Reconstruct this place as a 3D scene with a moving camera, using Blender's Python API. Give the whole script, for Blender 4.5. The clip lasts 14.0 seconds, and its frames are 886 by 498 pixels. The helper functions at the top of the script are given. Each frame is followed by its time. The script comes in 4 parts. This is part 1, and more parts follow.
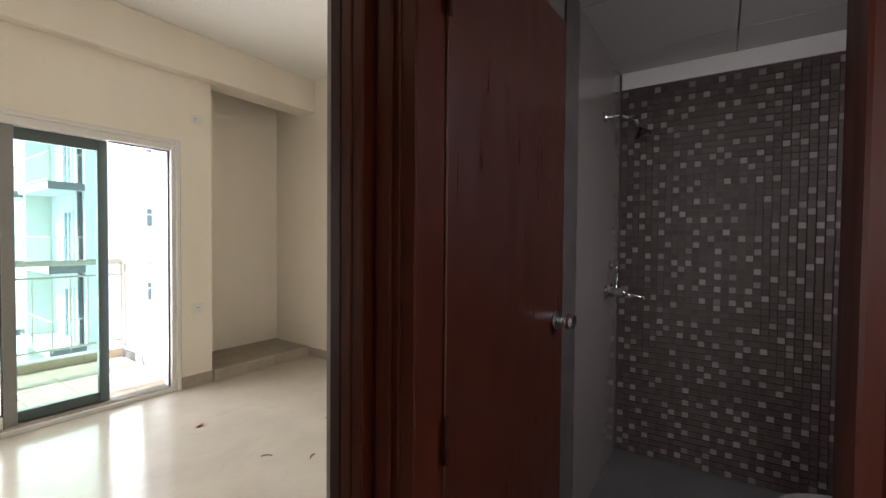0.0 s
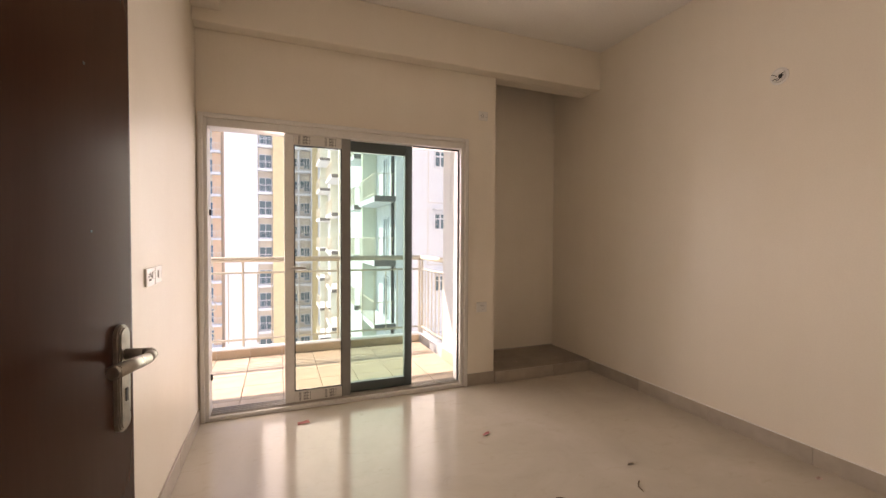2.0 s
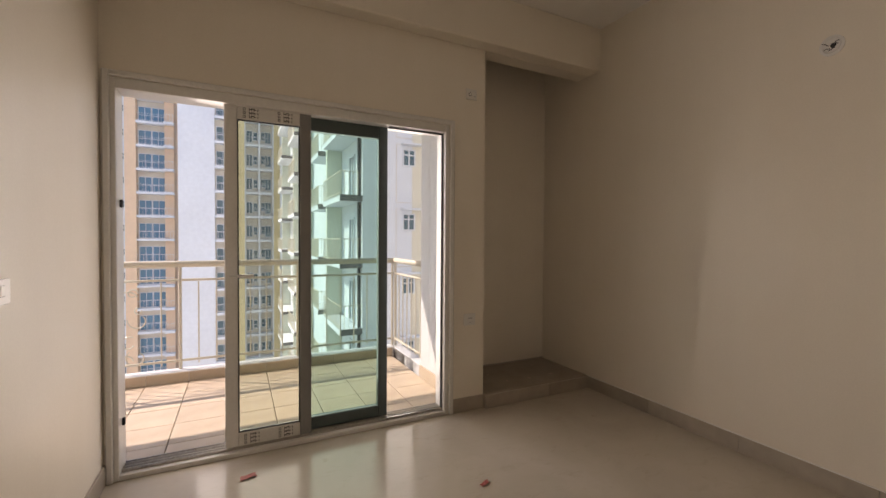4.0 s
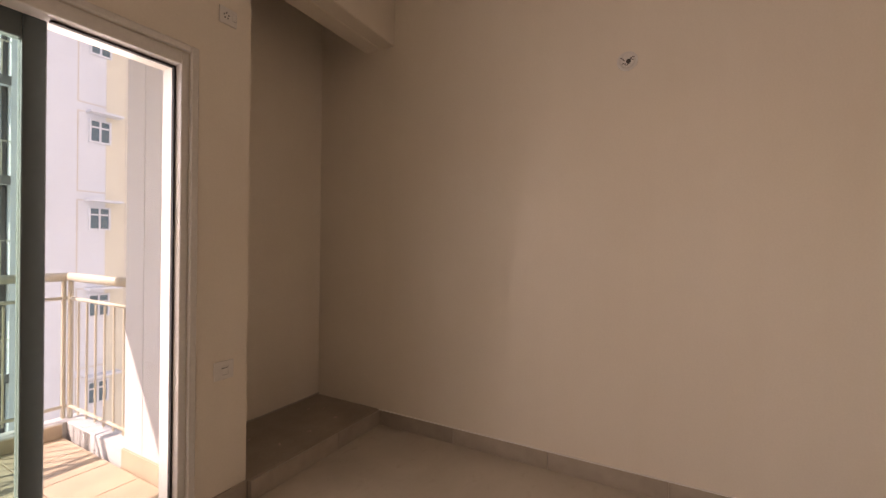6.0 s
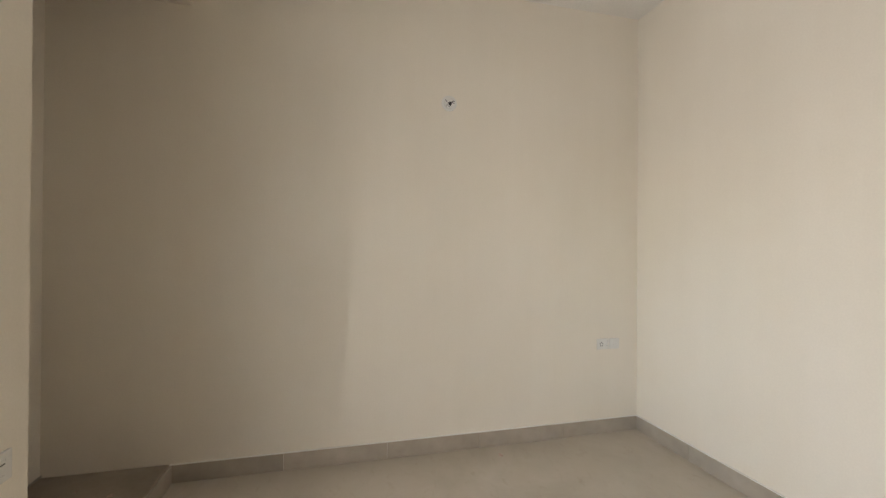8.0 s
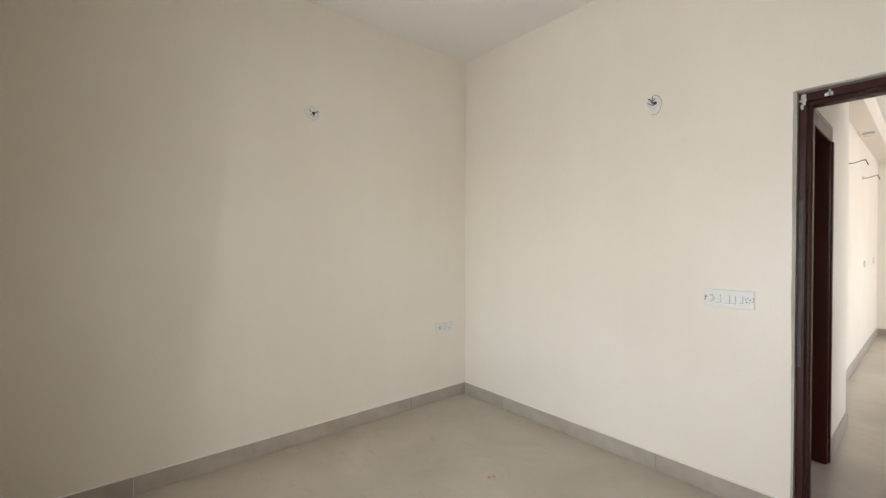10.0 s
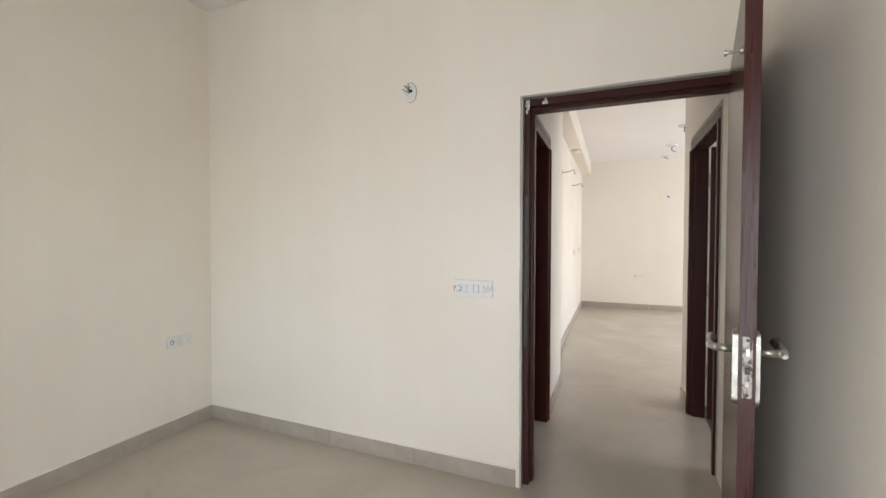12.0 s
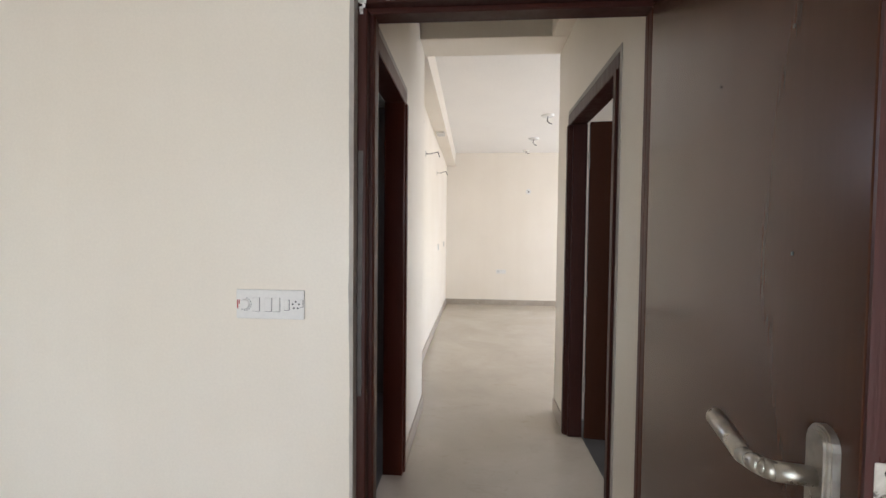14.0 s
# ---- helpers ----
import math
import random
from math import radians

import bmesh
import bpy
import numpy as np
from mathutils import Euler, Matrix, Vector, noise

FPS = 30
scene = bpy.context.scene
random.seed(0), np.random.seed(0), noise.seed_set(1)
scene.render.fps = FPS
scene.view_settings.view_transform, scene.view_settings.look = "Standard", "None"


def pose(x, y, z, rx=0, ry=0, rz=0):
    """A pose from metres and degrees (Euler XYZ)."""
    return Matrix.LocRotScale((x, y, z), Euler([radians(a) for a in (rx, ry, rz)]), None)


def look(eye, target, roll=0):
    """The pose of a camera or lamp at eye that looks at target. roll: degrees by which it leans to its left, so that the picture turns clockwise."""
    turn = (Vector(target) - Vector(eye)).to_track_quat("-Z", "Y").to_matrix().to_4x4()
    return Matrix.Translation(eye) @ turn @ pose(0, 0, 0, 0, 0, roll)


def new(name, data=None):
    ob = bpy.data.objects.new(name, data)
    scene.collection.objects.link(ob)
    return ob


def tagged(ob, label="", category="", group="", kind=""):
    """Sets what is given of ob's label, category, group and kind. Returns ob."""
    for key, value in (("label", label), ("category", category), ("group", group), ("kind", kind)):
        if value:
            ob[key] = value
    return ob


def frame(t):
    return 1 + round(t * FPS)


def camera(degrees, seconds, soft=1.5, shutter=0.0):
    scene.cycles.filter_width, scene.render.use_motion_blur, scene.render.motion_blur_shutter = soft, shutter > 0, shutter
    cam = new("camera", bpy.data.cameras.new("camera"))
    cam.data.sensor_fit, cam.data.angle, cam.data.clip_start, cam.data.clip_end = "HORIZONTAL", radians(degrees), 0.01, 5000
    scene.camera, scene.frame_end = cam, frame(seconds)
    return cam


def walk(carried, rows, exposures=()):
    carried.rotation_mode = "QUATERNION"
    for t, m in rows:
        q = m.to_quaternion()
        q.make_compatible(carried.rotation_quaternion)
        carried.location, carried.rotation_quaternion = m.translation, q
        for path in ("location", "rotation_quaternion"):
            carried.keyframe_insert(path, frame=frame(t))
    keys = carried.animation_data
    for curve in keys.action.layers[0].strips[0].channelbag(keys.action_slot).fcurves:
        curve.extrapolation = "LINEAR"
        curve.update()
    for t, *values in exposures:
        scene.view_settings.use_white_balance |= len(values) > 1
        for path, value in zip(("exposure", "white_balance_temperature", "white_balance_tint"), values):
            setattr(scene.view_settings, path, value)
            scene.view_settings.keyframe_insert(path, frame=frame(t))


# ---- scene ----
cam = camera(94.0, 14.0)
PATH = [
    (0, (0.275, -0.359, 1.284), (1.935, 0.755, 1.237), 0.5),
    (0.5, (0.304, -0.149, 1.279), (1.663, 1.318, 1.231), 0.4),
    (1, (0.299, -0.002, 1.281), (1.371, 1.685, 1.229), 0.3),
    (1.5, (0.343, 0.111, 1.277), (1.204, 1.916, 1.22), 0.5),
    (2, (0.434, 0.235, 1.252), (1.176, 2.091, 1.2), 0.3),
    (2.2, (0.48, 0.274, 1.25), (1.192, 2.142, 1.198), 0.4),
    (4.3, (0.575, 0.898, 1.24), (1.544, 2.647, 1.205), 0.5),
    (4.5, (0.61, 0.974, 1.222), (1.644, 2.685, 1.197), 0.6),
    (5, (0.702, 1.21, 1.223), (1.965, 2.76, 1.205), 0.7),
    (5.5, (0.805, 1.399, 1.22), (2.32, 2.704, 1.211), 0.6),
    (6, (0.862, 1.595, 1.246), (2.618, 2.551, 1.236), 0.8),
    (6.5, (0.847, 1.748, 1.258), (2.763, 2.319, 1.25), 0.8),
    (7, (0.763, 1.984, 1.284), (2.758, 2.133, 1.276), 0.8),
    (7.5, (0.704, 2.247, 1.271), (2.694, 2.04, 1.277), 0.7),
    (9.8, (0.478, 2.917, 1.342), (2.065, 1.699, 1.319), 0.1),
    (10, (0.478, 2.922, 1.33), (2.009, 1.636, 1.312), 0.2),
    (10.5, (0.471, 2.915, 1.339), (1.849, 1.466, 1.309), 0.1),
    (11, (0.454, 2.859, 1.339), (1.646, 1.253, 1.304), 0.2),
    (11.5, (0.46, 2.734, 1.323), (1.436, 0.989, 1.283), 0.1),
    (12, (0.468, 2.534, 1.324), (1.226, 0.684, 1.276), 0.1),
    (12.5, (0.476, 2.344, 1.313), (1.026, 0.422, 1.256), 0.2),
    (13, (0.497, 2.14, 1.298), (0.87, 0.176, 1.237), 0.5),
    (13.5, (0.519, 1.914, 1.292), (0.761, -0.07, 1.233), 0.4),
    (14, (0.526, 1.655, 1.278), (0.672, -0.339, 1.215), 0.6),
]
# seconds, stops, kelvin, tint: the clip's camera adapts on the way
EXPOSURES = [
    (0.0, 2.48, 6000, 14), (0.5, 2.33, 6400, 18), (1.0, 2.3, 7000, 23), (1.5, 2.05, 7400, 28), (2.0, 1.66, 7500, 29), (2.2, 1.6, 7400, 29), (4.3, 0.92, 7200, 23), (5.2, 0.87, 7200, 21),
    (6.0, 1.3, 7700, 36), (6.5, 1.45, 7800, 42), (7.0, 1.66, 7700, 40), (7.5, 1.86, 6500, 19), (7.7, 1.92, 6300, 15), (9.8, 2.14, 5900, 12), (14.0, 2.08, 5700, 13),
]
walk(cam, [(t, look(eye, target, roll)) for t, eye, target, roll in PATH], EXPOSURES)

# ---- world, sun, exposure ----
world = bpy.data.worlds.new("world")
scene.world = world
world.use_nodes = True
_bg = world.node_tree.nodes["Background"]
_sky = world.node_tree.nodes.new("ShaderNodeTexSky")
_sky.sky_type, _sky.sun_disc = "NISHITA", False
SUNWARD = Vector((-1.5, 1.0, 1.7)).normalized()
_sky.sun_elevation = math.asin(SUNWARD.z)
_sky.sun_rotation = math.atan2(SUNWARD.x, SUNWARD.y)
_sky.air_density, _sky.dust_density = 1.0, 0.6
world.node_tree.links.new(_sky.outputs[0], _bg.inputs[0])
_bg.inputs[1].default_value = 0.15
sun = new("sun", bpy.data.lights.new("sun", "SUN"))
sun.data.energy, sun.data.angle, sun.data.color = 3.2, radians(0.5), (1.0, 0.95, 0.88)
sun.matrix_world = look(SUNWARD * 60, (0, 0, 0))


def area(name, eye, target, w, h, power, color=(1.0, 0.97, 0.93), spread=180):
    la = new(name, bpy.data.lights.new(name, "AREA"))
    la.data.shape, la.data.size, la.data.size_y, la.data.energy, la.data.color = "RECTANGLE", w, h, power, color
    la.data.spread = radians(spread)
    la.matrix_world = look(eye, target)
    return la


# sky light in the balcony door's opening and in the living room's wide opening
area("sky_light", (1.05, 3.62, 1.08), (1.4, 0.2, 0.78), 1.45, 1.8, 12.6, (1.0, 0.965, 0.895), 165)
area("sky_light_living", (-4.45, -4.0, 1.2), (0, -4.0, 1.2), 3.0, 2.0, 36)
# added fill for the shower room, behind an opening that is never in view
area("fill_light_shower", (1.9, -1.74, 1.85), (2.6, 0.2, 0.5), 0.55, 0.45, 1.7, (1.0, 0.93, 0.90), 135)
# added fill before a solid wall, brightens the corridor through the second doorway
area("fill_light_beyond", (-2.85, -0.5, 1.5), (0, -0.5, 1.0), 0.9, 1.0, 9.0)


# ---- materials ----
class Nodes:
    """Short hands for a principled material."""

    def __init__(self, name, rough=0.5, metal=0.0, spec=0.5):
        self.m = bpy.data.materials.new(name)
        self.m.use_nodes = True
        self.t = self.m.node_tree
        self.b = self.t.nodes["Principled BSDF"]
        self.b.inputs["Roughness"].default_value = rough
        self.b.inputs["Metallic"].default_value = metal
        self.b.inputs["Specular IOR Level"].default_value = spec
        self.co = self.t.nodes.new("ShaderNodeTexCoord").outputs["Object"]

    def link(self, a, b):
        self.t.links.new(a, b)

    def noise(self, scale, detail=4.0, rough=0.55, stretch=None, dist=0.0):
        n = self.t.nodes.new("ShaderNodeTexNoise")
        n.inputs["Scale"].default_value, n.inputs["Detail"].default_value = scale, detail
        n.inputs["Roughness"].default_value, n.inputs["Distortion"].default_value = rough, dist
        co = self.co
        if stretch:
            mp = self.t.nodes.new("ShaderNodeMapping")
            mp.inputs["Scale"].default_value = stretch
            self.link(co, mp.inputs[0])
            co = mp.outputs[0]
        self.link(co, n.inputs["Vector"])
        return n.outputs[0]

    def ramp(self, fac, stops):
        r = self.t.nodes.new("ShaderNodeValToRGB")
        els = r.color_ramp.elements
        while len(els) < len(stops):
            els.new(0.5)
        for e, (p, c) in zip(els, stops):
            e.position = p
            e.color = (*c, 1) if not isinstance(c, (int, float)) else (c, c, c, 1)
        self.link(fac, r.inputs[0])
        return r.outputs[0]

    def mix(self, fac, a, b, mode="MIX"):
        n = self.t.nodes.new("ShaderNodeMix")
        n.data_type, n.blend_type = "RGBA", mode
        for sock, v in ((n.inputs[0], fac), (n.inputs[6], a), (n.inputs[7], b)):
            if isinstance(v, (int, float)):
                sock.default_value = v
            elif isinstance(v, tuple):
                sock.default_value = (*v, 1)
            else:
                self.link(v, sock)
        return n.outputs[2]

    def color(self, c):
        if isinstance(c, tuple):
            self.b.inputs["Base Color"].default_value = (*c, 1)
        else:
            self.link(c, self.b.inputs["Base Color"])
        return self

    def rough(self, r):
        self.link(r, self.b.inputs["Roughness"])
        return self

    def bump(self, h, strength=0.2, dist=0.01):
        n = self.t.nodes.new("ShaderNodeBump")
        n.inputs["Strength"].default_value, n.inputs["Distance"].default_value = strength, dist
        self.link(h, n.inputs["Height"])
        self.link(n.outputs[0], self.b.inputs["Normal"])
        return self

    def random(self):
        return self.t.nodes.new("ShaderNodeObjectInfo").outputs["Random"]


def shade(c, k):
    return tuple(min(1.0, v * k) for v in c)


def painted(name, c, rough=0.6, vary=0.06, grain=90, bump=0.12, blotch=1.3):
    n = Nodes(name, rough)
    base = n.ramp(n.noise(blotch, 5), [(0.3, shade(c, 1 - vary)), (0.7, shade(c, 1 + vary * 0.4))])
    fine = n.ramp(n.noise(grain, 3), [(0.3, 0.93), (0.7, 1.0)])
    n.color(n.mix(1.0, base, fine, "MULTIPLY"))
    n.bump(n.mix(0.5, n.noise(grain * 1.6, 3), n.noise(7, 3)), bump, 0.004)
    return n.m


def wall_paint():
    n = Nodes("wall_paint_cream", 0.4)
    brush = n.ramp(n.noise(2.2, 5, 0.6, (2.5, 2.5, 0.22)), [(0.3, (0.812, 0.748, 0.645)), (0.7, (0.83, 0.768, 0.668))])
    stain = n.ramp(n.noise(0.9, 6, 0.6), [(0.35, (0.955, 0.945, 0.93)), (0.65, (1.0, 1.0, 1.0))])
    fine = n.ramp(n.noise(120, 3), [(0.3, 0.96), (0.7, 1.0)])
    n.color(n.mix(1.0, n.mix(1.0, brush, stain, "MULTIPLY"), fine, "MULTIPLY"))
    n.rough(n.ramp(n.noise(1.6, 4), [(0.3, 0.36), (0.7, 0.5)]))
    n.bump(n.mix(0.6, n.noise(160, 3), n.noise(5, 3)), 0.10, 0.004)
    return n.m


M_WALL = wall_paint()
M_CEIL = painted("ceiling_paint_white", (0.84, 0.81, 0.76), 0.7, 0.03)


def floor_tile():
    n = Nodes("vitrified_tile_beige", 0.12, 0, 0.24)
    cloud = n.ramp(n.noise(1.7, 6, 0.6, dist=0.6), [(0.3, (0.45, 0.40, 0.325)), (0.55, (0.51, 0.455, 0.375)), (0.75, (0.56, 0.505, 0.43))])
    dust = n.ramp(n.noise(2.6, 9, 0.72, dist=0.8), [(0.42, 0.0), (0.78, 1.0)])
    fleck = n.ramp(n.noise(38, 6, 0.75), [(0.63, 0.0), (0.72, 1.0)])
    scuff = n.ramp(n.noise(7, 8, 0.75, (1, 2.2, 1), 1.2), [(0.56, 0.0), (0.74, 1.0)])
    c = n.mix(n.mix(0.6, (0.0, 0.0, 0.0), dust), cloud, (0.50, 0.445, 0.365))
    c = n.mix(n.mix(0.45, (0.0, 0.0, 0.0), scuff), c, (0.36, 0.295, 0.22))
    n.color(n.mix(n.mix(0.22, (0.0, 0.0, 0.0), fleck), c, (0.34, 0.28, 0.22)))
    n.rough(n.ramp(n.noise(2.7, 8, 0.7, dist=0.5), [(0.35, 0.11), (0.55, 0.17), (0.8, 0.32)]))
    n.bump(n.mix(0.55, n.noise(1.6, 2), n.noise(11, 4, 0.6)), 0.11, 0.01)
    return n.m


M_FLOOR = floor_tile()
M_GROUT = painted("grout_grey", (0.30, 0.27, 0.23), 0.9, 0.1)
M_CONCRETE = painted("rough_cement", (0.36, 0.31, 0.25), 0.9, 0.18, 60, 0.5, 4)


def varnish(name, dark, mid, streak, rough=0.28, worn=0.35, relief=0.05, spec=0.5, uneven=0.5):
    n = Nodes(name, rough, 0.0, spec)
    grain = n.noise(9, 6, 0.65, (14, 14, 0.9))
    c = n.ramp(grain, [(0.25, dark), (0.75, mid)])
    patches = n.ramp(n.noise(4, 7, 0.65, (2.2, 2.2, 0.5)), [(0.40, 0.0), (0.80, 1.0)])
    n.color(n.mix(n.mix(worn, (0.0, 0.0, 0.0), patches), c, streak))
    n.rough(n.ramp(n.noise(6, 5, 0.6, (4, 4, 0.5)), [(0.3, rough * (1 - 0.3 * uneven)), (0.75, min(0.8, rough * (1 + uneven)))]))
    n.bump(n.noise(12, 4, 0.55, (8, 8, 0.5)), relief, 0.003)
    return n.m


M_LEAF = varnish("door_skin_dark_brown", (0.054, 0.0205, 0.0115), (0.061, 0.0235, 0.0132), (0.070, 0.028, 0.016), 0.22, 0.3, 0.004, 0.2, 0.12)
# red-brown of the shower frame, also the lit half of the bedroom jambs
M_REDFRAME = varnish("frame_red_varnish_and_lit_lining", (0.062, 0.013, 0.0065), (0.076, 0.016, 0.008), (0.09, 0.026, 0.016), 0.34, 0.3, 0.03, 0.2, 0.3)
M_FRAME = varnish("frame_brown_varnish", (0.034, 0.010, 0.007), (0.054, 0.0145, 0.010), (0.058, 0.026, 0.020), 0.38, 0.2, 0.02, 0.25)
M_EDGE = varnish("door_edge_purple_brown", (0.040, 0.011, 0.010), (0.062, 0.019, 0.017), (0.085, 0.038, 0.035), 0.26, 0.35, 0.5, 0.35)
M_REDLEAF = varnish("bath_door_red_brown", (0.060, 0.0125, 0.0055), (0.070, 0.015, 0.0065), (0.075, 0.020, 0.011), 0.3, 0.2, 0.006)


def metal(name, c, rough):
    n = Nodes(name, rough, 1.0)
    n.color(n.ramp(n.noise(60, 4), [(0.3, shade(c, 0.75)), (0.7, c)]))
    n.rough(n.ramp(n.noise(35, 4), [(0.3, rough * 0.7), (0.75, min(1, rough * 1.8))]))
    return n.m


M_STEEL = metal("brushed_steel", (0.50, 0.47, 0.42), 0.34)


def worn_plate():
    n = Nodes("scratched_lock_plate", 0.5, 0.0, 0.5)
    smear = n.ramp(n.noise(55, 6, 0.7, (1, 1, 0.6), 0.8), [(0.44, (0.07, 0.05, 0.045)), (0.50, (0.45, 0.41, 0.36)), (0.7, (0.62, 0.58, 0.52))])
    n.color(smear)
    n.bump(n.noise(70, 5), 0.5, 0.002)
    return n.m


M_LOCK = worn_plate()
M_CHROME = metal("chrome", (0.82, 0.82, 0.82), 0.08)
M_DARKMETAL = metal("dark_metal", (0.10, 0.09, 0.085), 0.45)
M_UPVC = painted("upvc_white", (0.74, 0.72, 0.68), 0.35, 0.04, 70, 0.02)
M_GASKET = painted("black_rubber_gasket", (0.015, 0.015, 0.016), 0.6, 0.1)
M_PLASTIC = painted("switch_plastic_white", (0.80, 0.78, 0.74), 0.25, 0.03, 60, 0.01)
M_BLACK = painted("black_ink", (0.02, 0.02, 0.02), 0.5, 0.1)
M_RED = painted("red_ink", (0.45, 0.05, 0.04), 0.5, 0.1)
M_WIRE = painted("dark_wire", (0.05, 0.04, 0.045), 0.5, 0.1)


def glass(name, tint):
    m = bpy.data.materials.new(name)
    m.use_nodes = True
    t = m.node_tree
    t.nodes.clear()
    out = t.nodes.new("ShaderNodeOutputMaterial")
    tr, gl, mx, fr = (t.nodes.new(k) for k in ("ShaderNodeBsdfTransparent", "ShaderNodeBsdfGlossy", "ShaderNodeMixShader", "ShaderNodeFresnel"))
    tr.inputs[0].default_value = (*tint, 1)
    gl.inputs["Roughness"].default_value = 0.01
    fr.inputs["IOR"].default_value = 1.5
    t.links.new(fr.outputs[0], mx.inputs[0])
    t.links.new(tr.outputs[0], mx.inputs[1])
    t.links.new(gl.outputs[0], mx.inputs[2])
    t.links.new(mx.outputs[0], out.inputs[0])
    return m


M_GLASS_A = glass("sash_glass_pale", (0.84, 0.88, 0.83))
M_GLASS_B = glass("fixed_glass_pale_green", (0.64, 0.78, 0.73))
M_GLASS_FAR = Nodes("far_window_glass", 0.08, 0, 0.6).color((0.10, 0.17, 0.20)).m
M_GLASS_BLUE = Nodes("far_blue_glass", 0.08, 0, 0.6).color((0.10, 0.23, 0.34)).m

# ---- mesh helpers ----


def add_box(bm, x0, x1, y0, y1, z0, z1, bevel=0.0, seg=1):
    r = bmesh.ops.create_cube(bm, size=1.0, matrix=Matrix.Translation(((x0 + x1) / 2, (y0 + y1) / 2, (z0 + z1) / 2)) @ Matrix.Diagonal((abs(x1 - x0), abs(y1 - y0), abs(z1 - z0), 1)))
    if bevel > 0:
        es = list({e for v in r["verts"] for e in v.link_edges})
        bmesh.ops.bevel(bm, geom=es, offset=bevel, segments=seg, affect="EDGES", profile=0.5)


def add_cyl(bm, p, q, r, n=14, r2=None):
    p, q = Vector(p), Vector(q)
    d = q - p
    m = Matrix.Translation((p + q) / 2) @ d.to_track_quat("Z", "Y").to_matrix().to_4x4()
    bmesh.ops.create_cone(bm, cap_ends=True, segments=n, radius1=r, radius2=r if r2 is None else r2, depth=d.length, matrix=m)


def add_tube(bm, pts, r, n=8):
    for a, b in zip(pts, pts[1:]):
        add_cyl(bm, a, b, r, n)
    for p in pts[1:-1]:
        bmesh.ops.create_icosphere(bm, subdivisions=1, radius=r * 1.02, matrix=Matrix.Translation(p))


def part(name, bm, mat, parent=None, label="", smooth=False):
    me = bpy.data.meshes.new(name)
    bmesh.ops.recalc_face_normals(bm, faces=bm.faces)
    bm.to_mesh(me)
    bm.free()
    me.materials.append(mat)
    if smooth:
        for p in me.polygons:
            p.use_smooth = len(p.vertices) <= 4
    ob = new(name, me)
    if parent is not None:
        ob.parent = parent
    if label:
        ob["label"] = label
    return ob


def boxes(name, bounds, mat, parent=None, label="", bevel=0.0, seg=1):
    bm = bmesh.new()
    for b in bounds:
        add_box(bm, *b, bevel=bevel, seg=seg)
    return part(name, bm, mat, parent, label)


def structure(name, bounds, mat, label, category, bevel=0.0):
    return tagged(boxes(name, bounds, mat, None, "", bevel), label, category, "", "structure")


def thing(name, m, label, category, group="", kind=""):
    e = new(name)
    e.empty_display_size = 0.1
    e.matrix_world = m if isinstance(m, Matrix) else Matrix.Translation(m)
    return tagged(e, label, category, group, kind)


def shared(name, me, parent, m):
    ob = new(name, me)
    ob.parent = parent
    ob.matrix_basis = m
    return ob


# ---- plan, in metres ----
XL, XR = -0.065, 3.20          # side walls of the bedroom
YD, YW = 0.374, 3.385         # door wall, window wall
ZC = 2.965                    # bedroom ceiling
WX0, WX1, WZ1 = -0.028, 1.882, 2.048   # opening of the balcony door
NX0, NY1, NZ = 2.172, 3.945, 0.105     # recess: side, back, raised base
CX0, CX1 = -0.08, 0.895       # corridor walls
BX1, BY0, BY1 = 3.10, -1.75, 0.185    # shower room
LX, LY = 1.035, -6.10          # living room: side and far wall
ZL = 2.825                     # living room ceiling
DX0, DX1, DZ = -0.06, 0.912, 2.066    # bedroom door frame, outer
CY, CYR = -1.36, -1.40         # where the corridor walls end
SY0, SY1 = -0.555, 0.222      # shower room door frame
TY0, TY1 = -1.08, -0.15       # second corridor door frame
FY0, FY1 = 0.225, 0.335       # bedroom door frame, depth

# ---- structure ----
structure("wall_window", [(XL - 0.15, WX0, YW, 3.53, 0, ZC), (WX0, WX1, YW, 3.53, WZ1, ZC), (WX1, NX0, YW, 3.53, 0, ZC), (2.075, NX0, 3.53, NY1 + 0.12, 0, ZC), (XL - 0.15, WX0, 3.53, 3.56, 0, ZC)],
          M_WALL, "cream painted wall around the balcony door", "wall")
structure("wall_niche", [(NX0, XR, NY1, NY1 + 0.12, 0, ZC)], M_WALL, "cream painted back wall of the recess", "wall")
structure("wall_right", [(XR, XR + 0.15, 0.20, NY1 + 0.12, 0, ZC)], M_WALL, "long plain cream wall with a bare lamp point", "wall")
structure("wall_left", [(XL - 0.15, XL, YD, YW, 0, ZC)], M_WALL, "cream wall beside the balcony door", "wall")
structure("wall_door", [(DX1, XR, 0.20, YD, 0, ZC), (XL - 0.15, DX0, 0.20, YD, 0, ZC), (DX0, DX1, 0.20, YD, DZ, ZC)],
          M_WALL, "cream wall with the bedroom doorway", "wall")
structure("ceiling", [(XL - 0.15, XR + 0.15, 0.20, NY1 + 0.12, ZC, ZC + 0.12)], M_CEIL, "white painted bedroom ceiling", "ceiling")
structure("beam", [(XL, XR, 3.267, YW, 2.622, ZC), (NX0, XR, YW, 3.52, 2.622, ZC)], M_WALL, "cream painted concrete beam above the balcony door", "beam", 0.006)
structure("beam_left", [(XL, 0.10, 2.30, 3.267, 2.70, ZC)], M_WALL, "short painted beam along the side wall", "beam", 0.006)
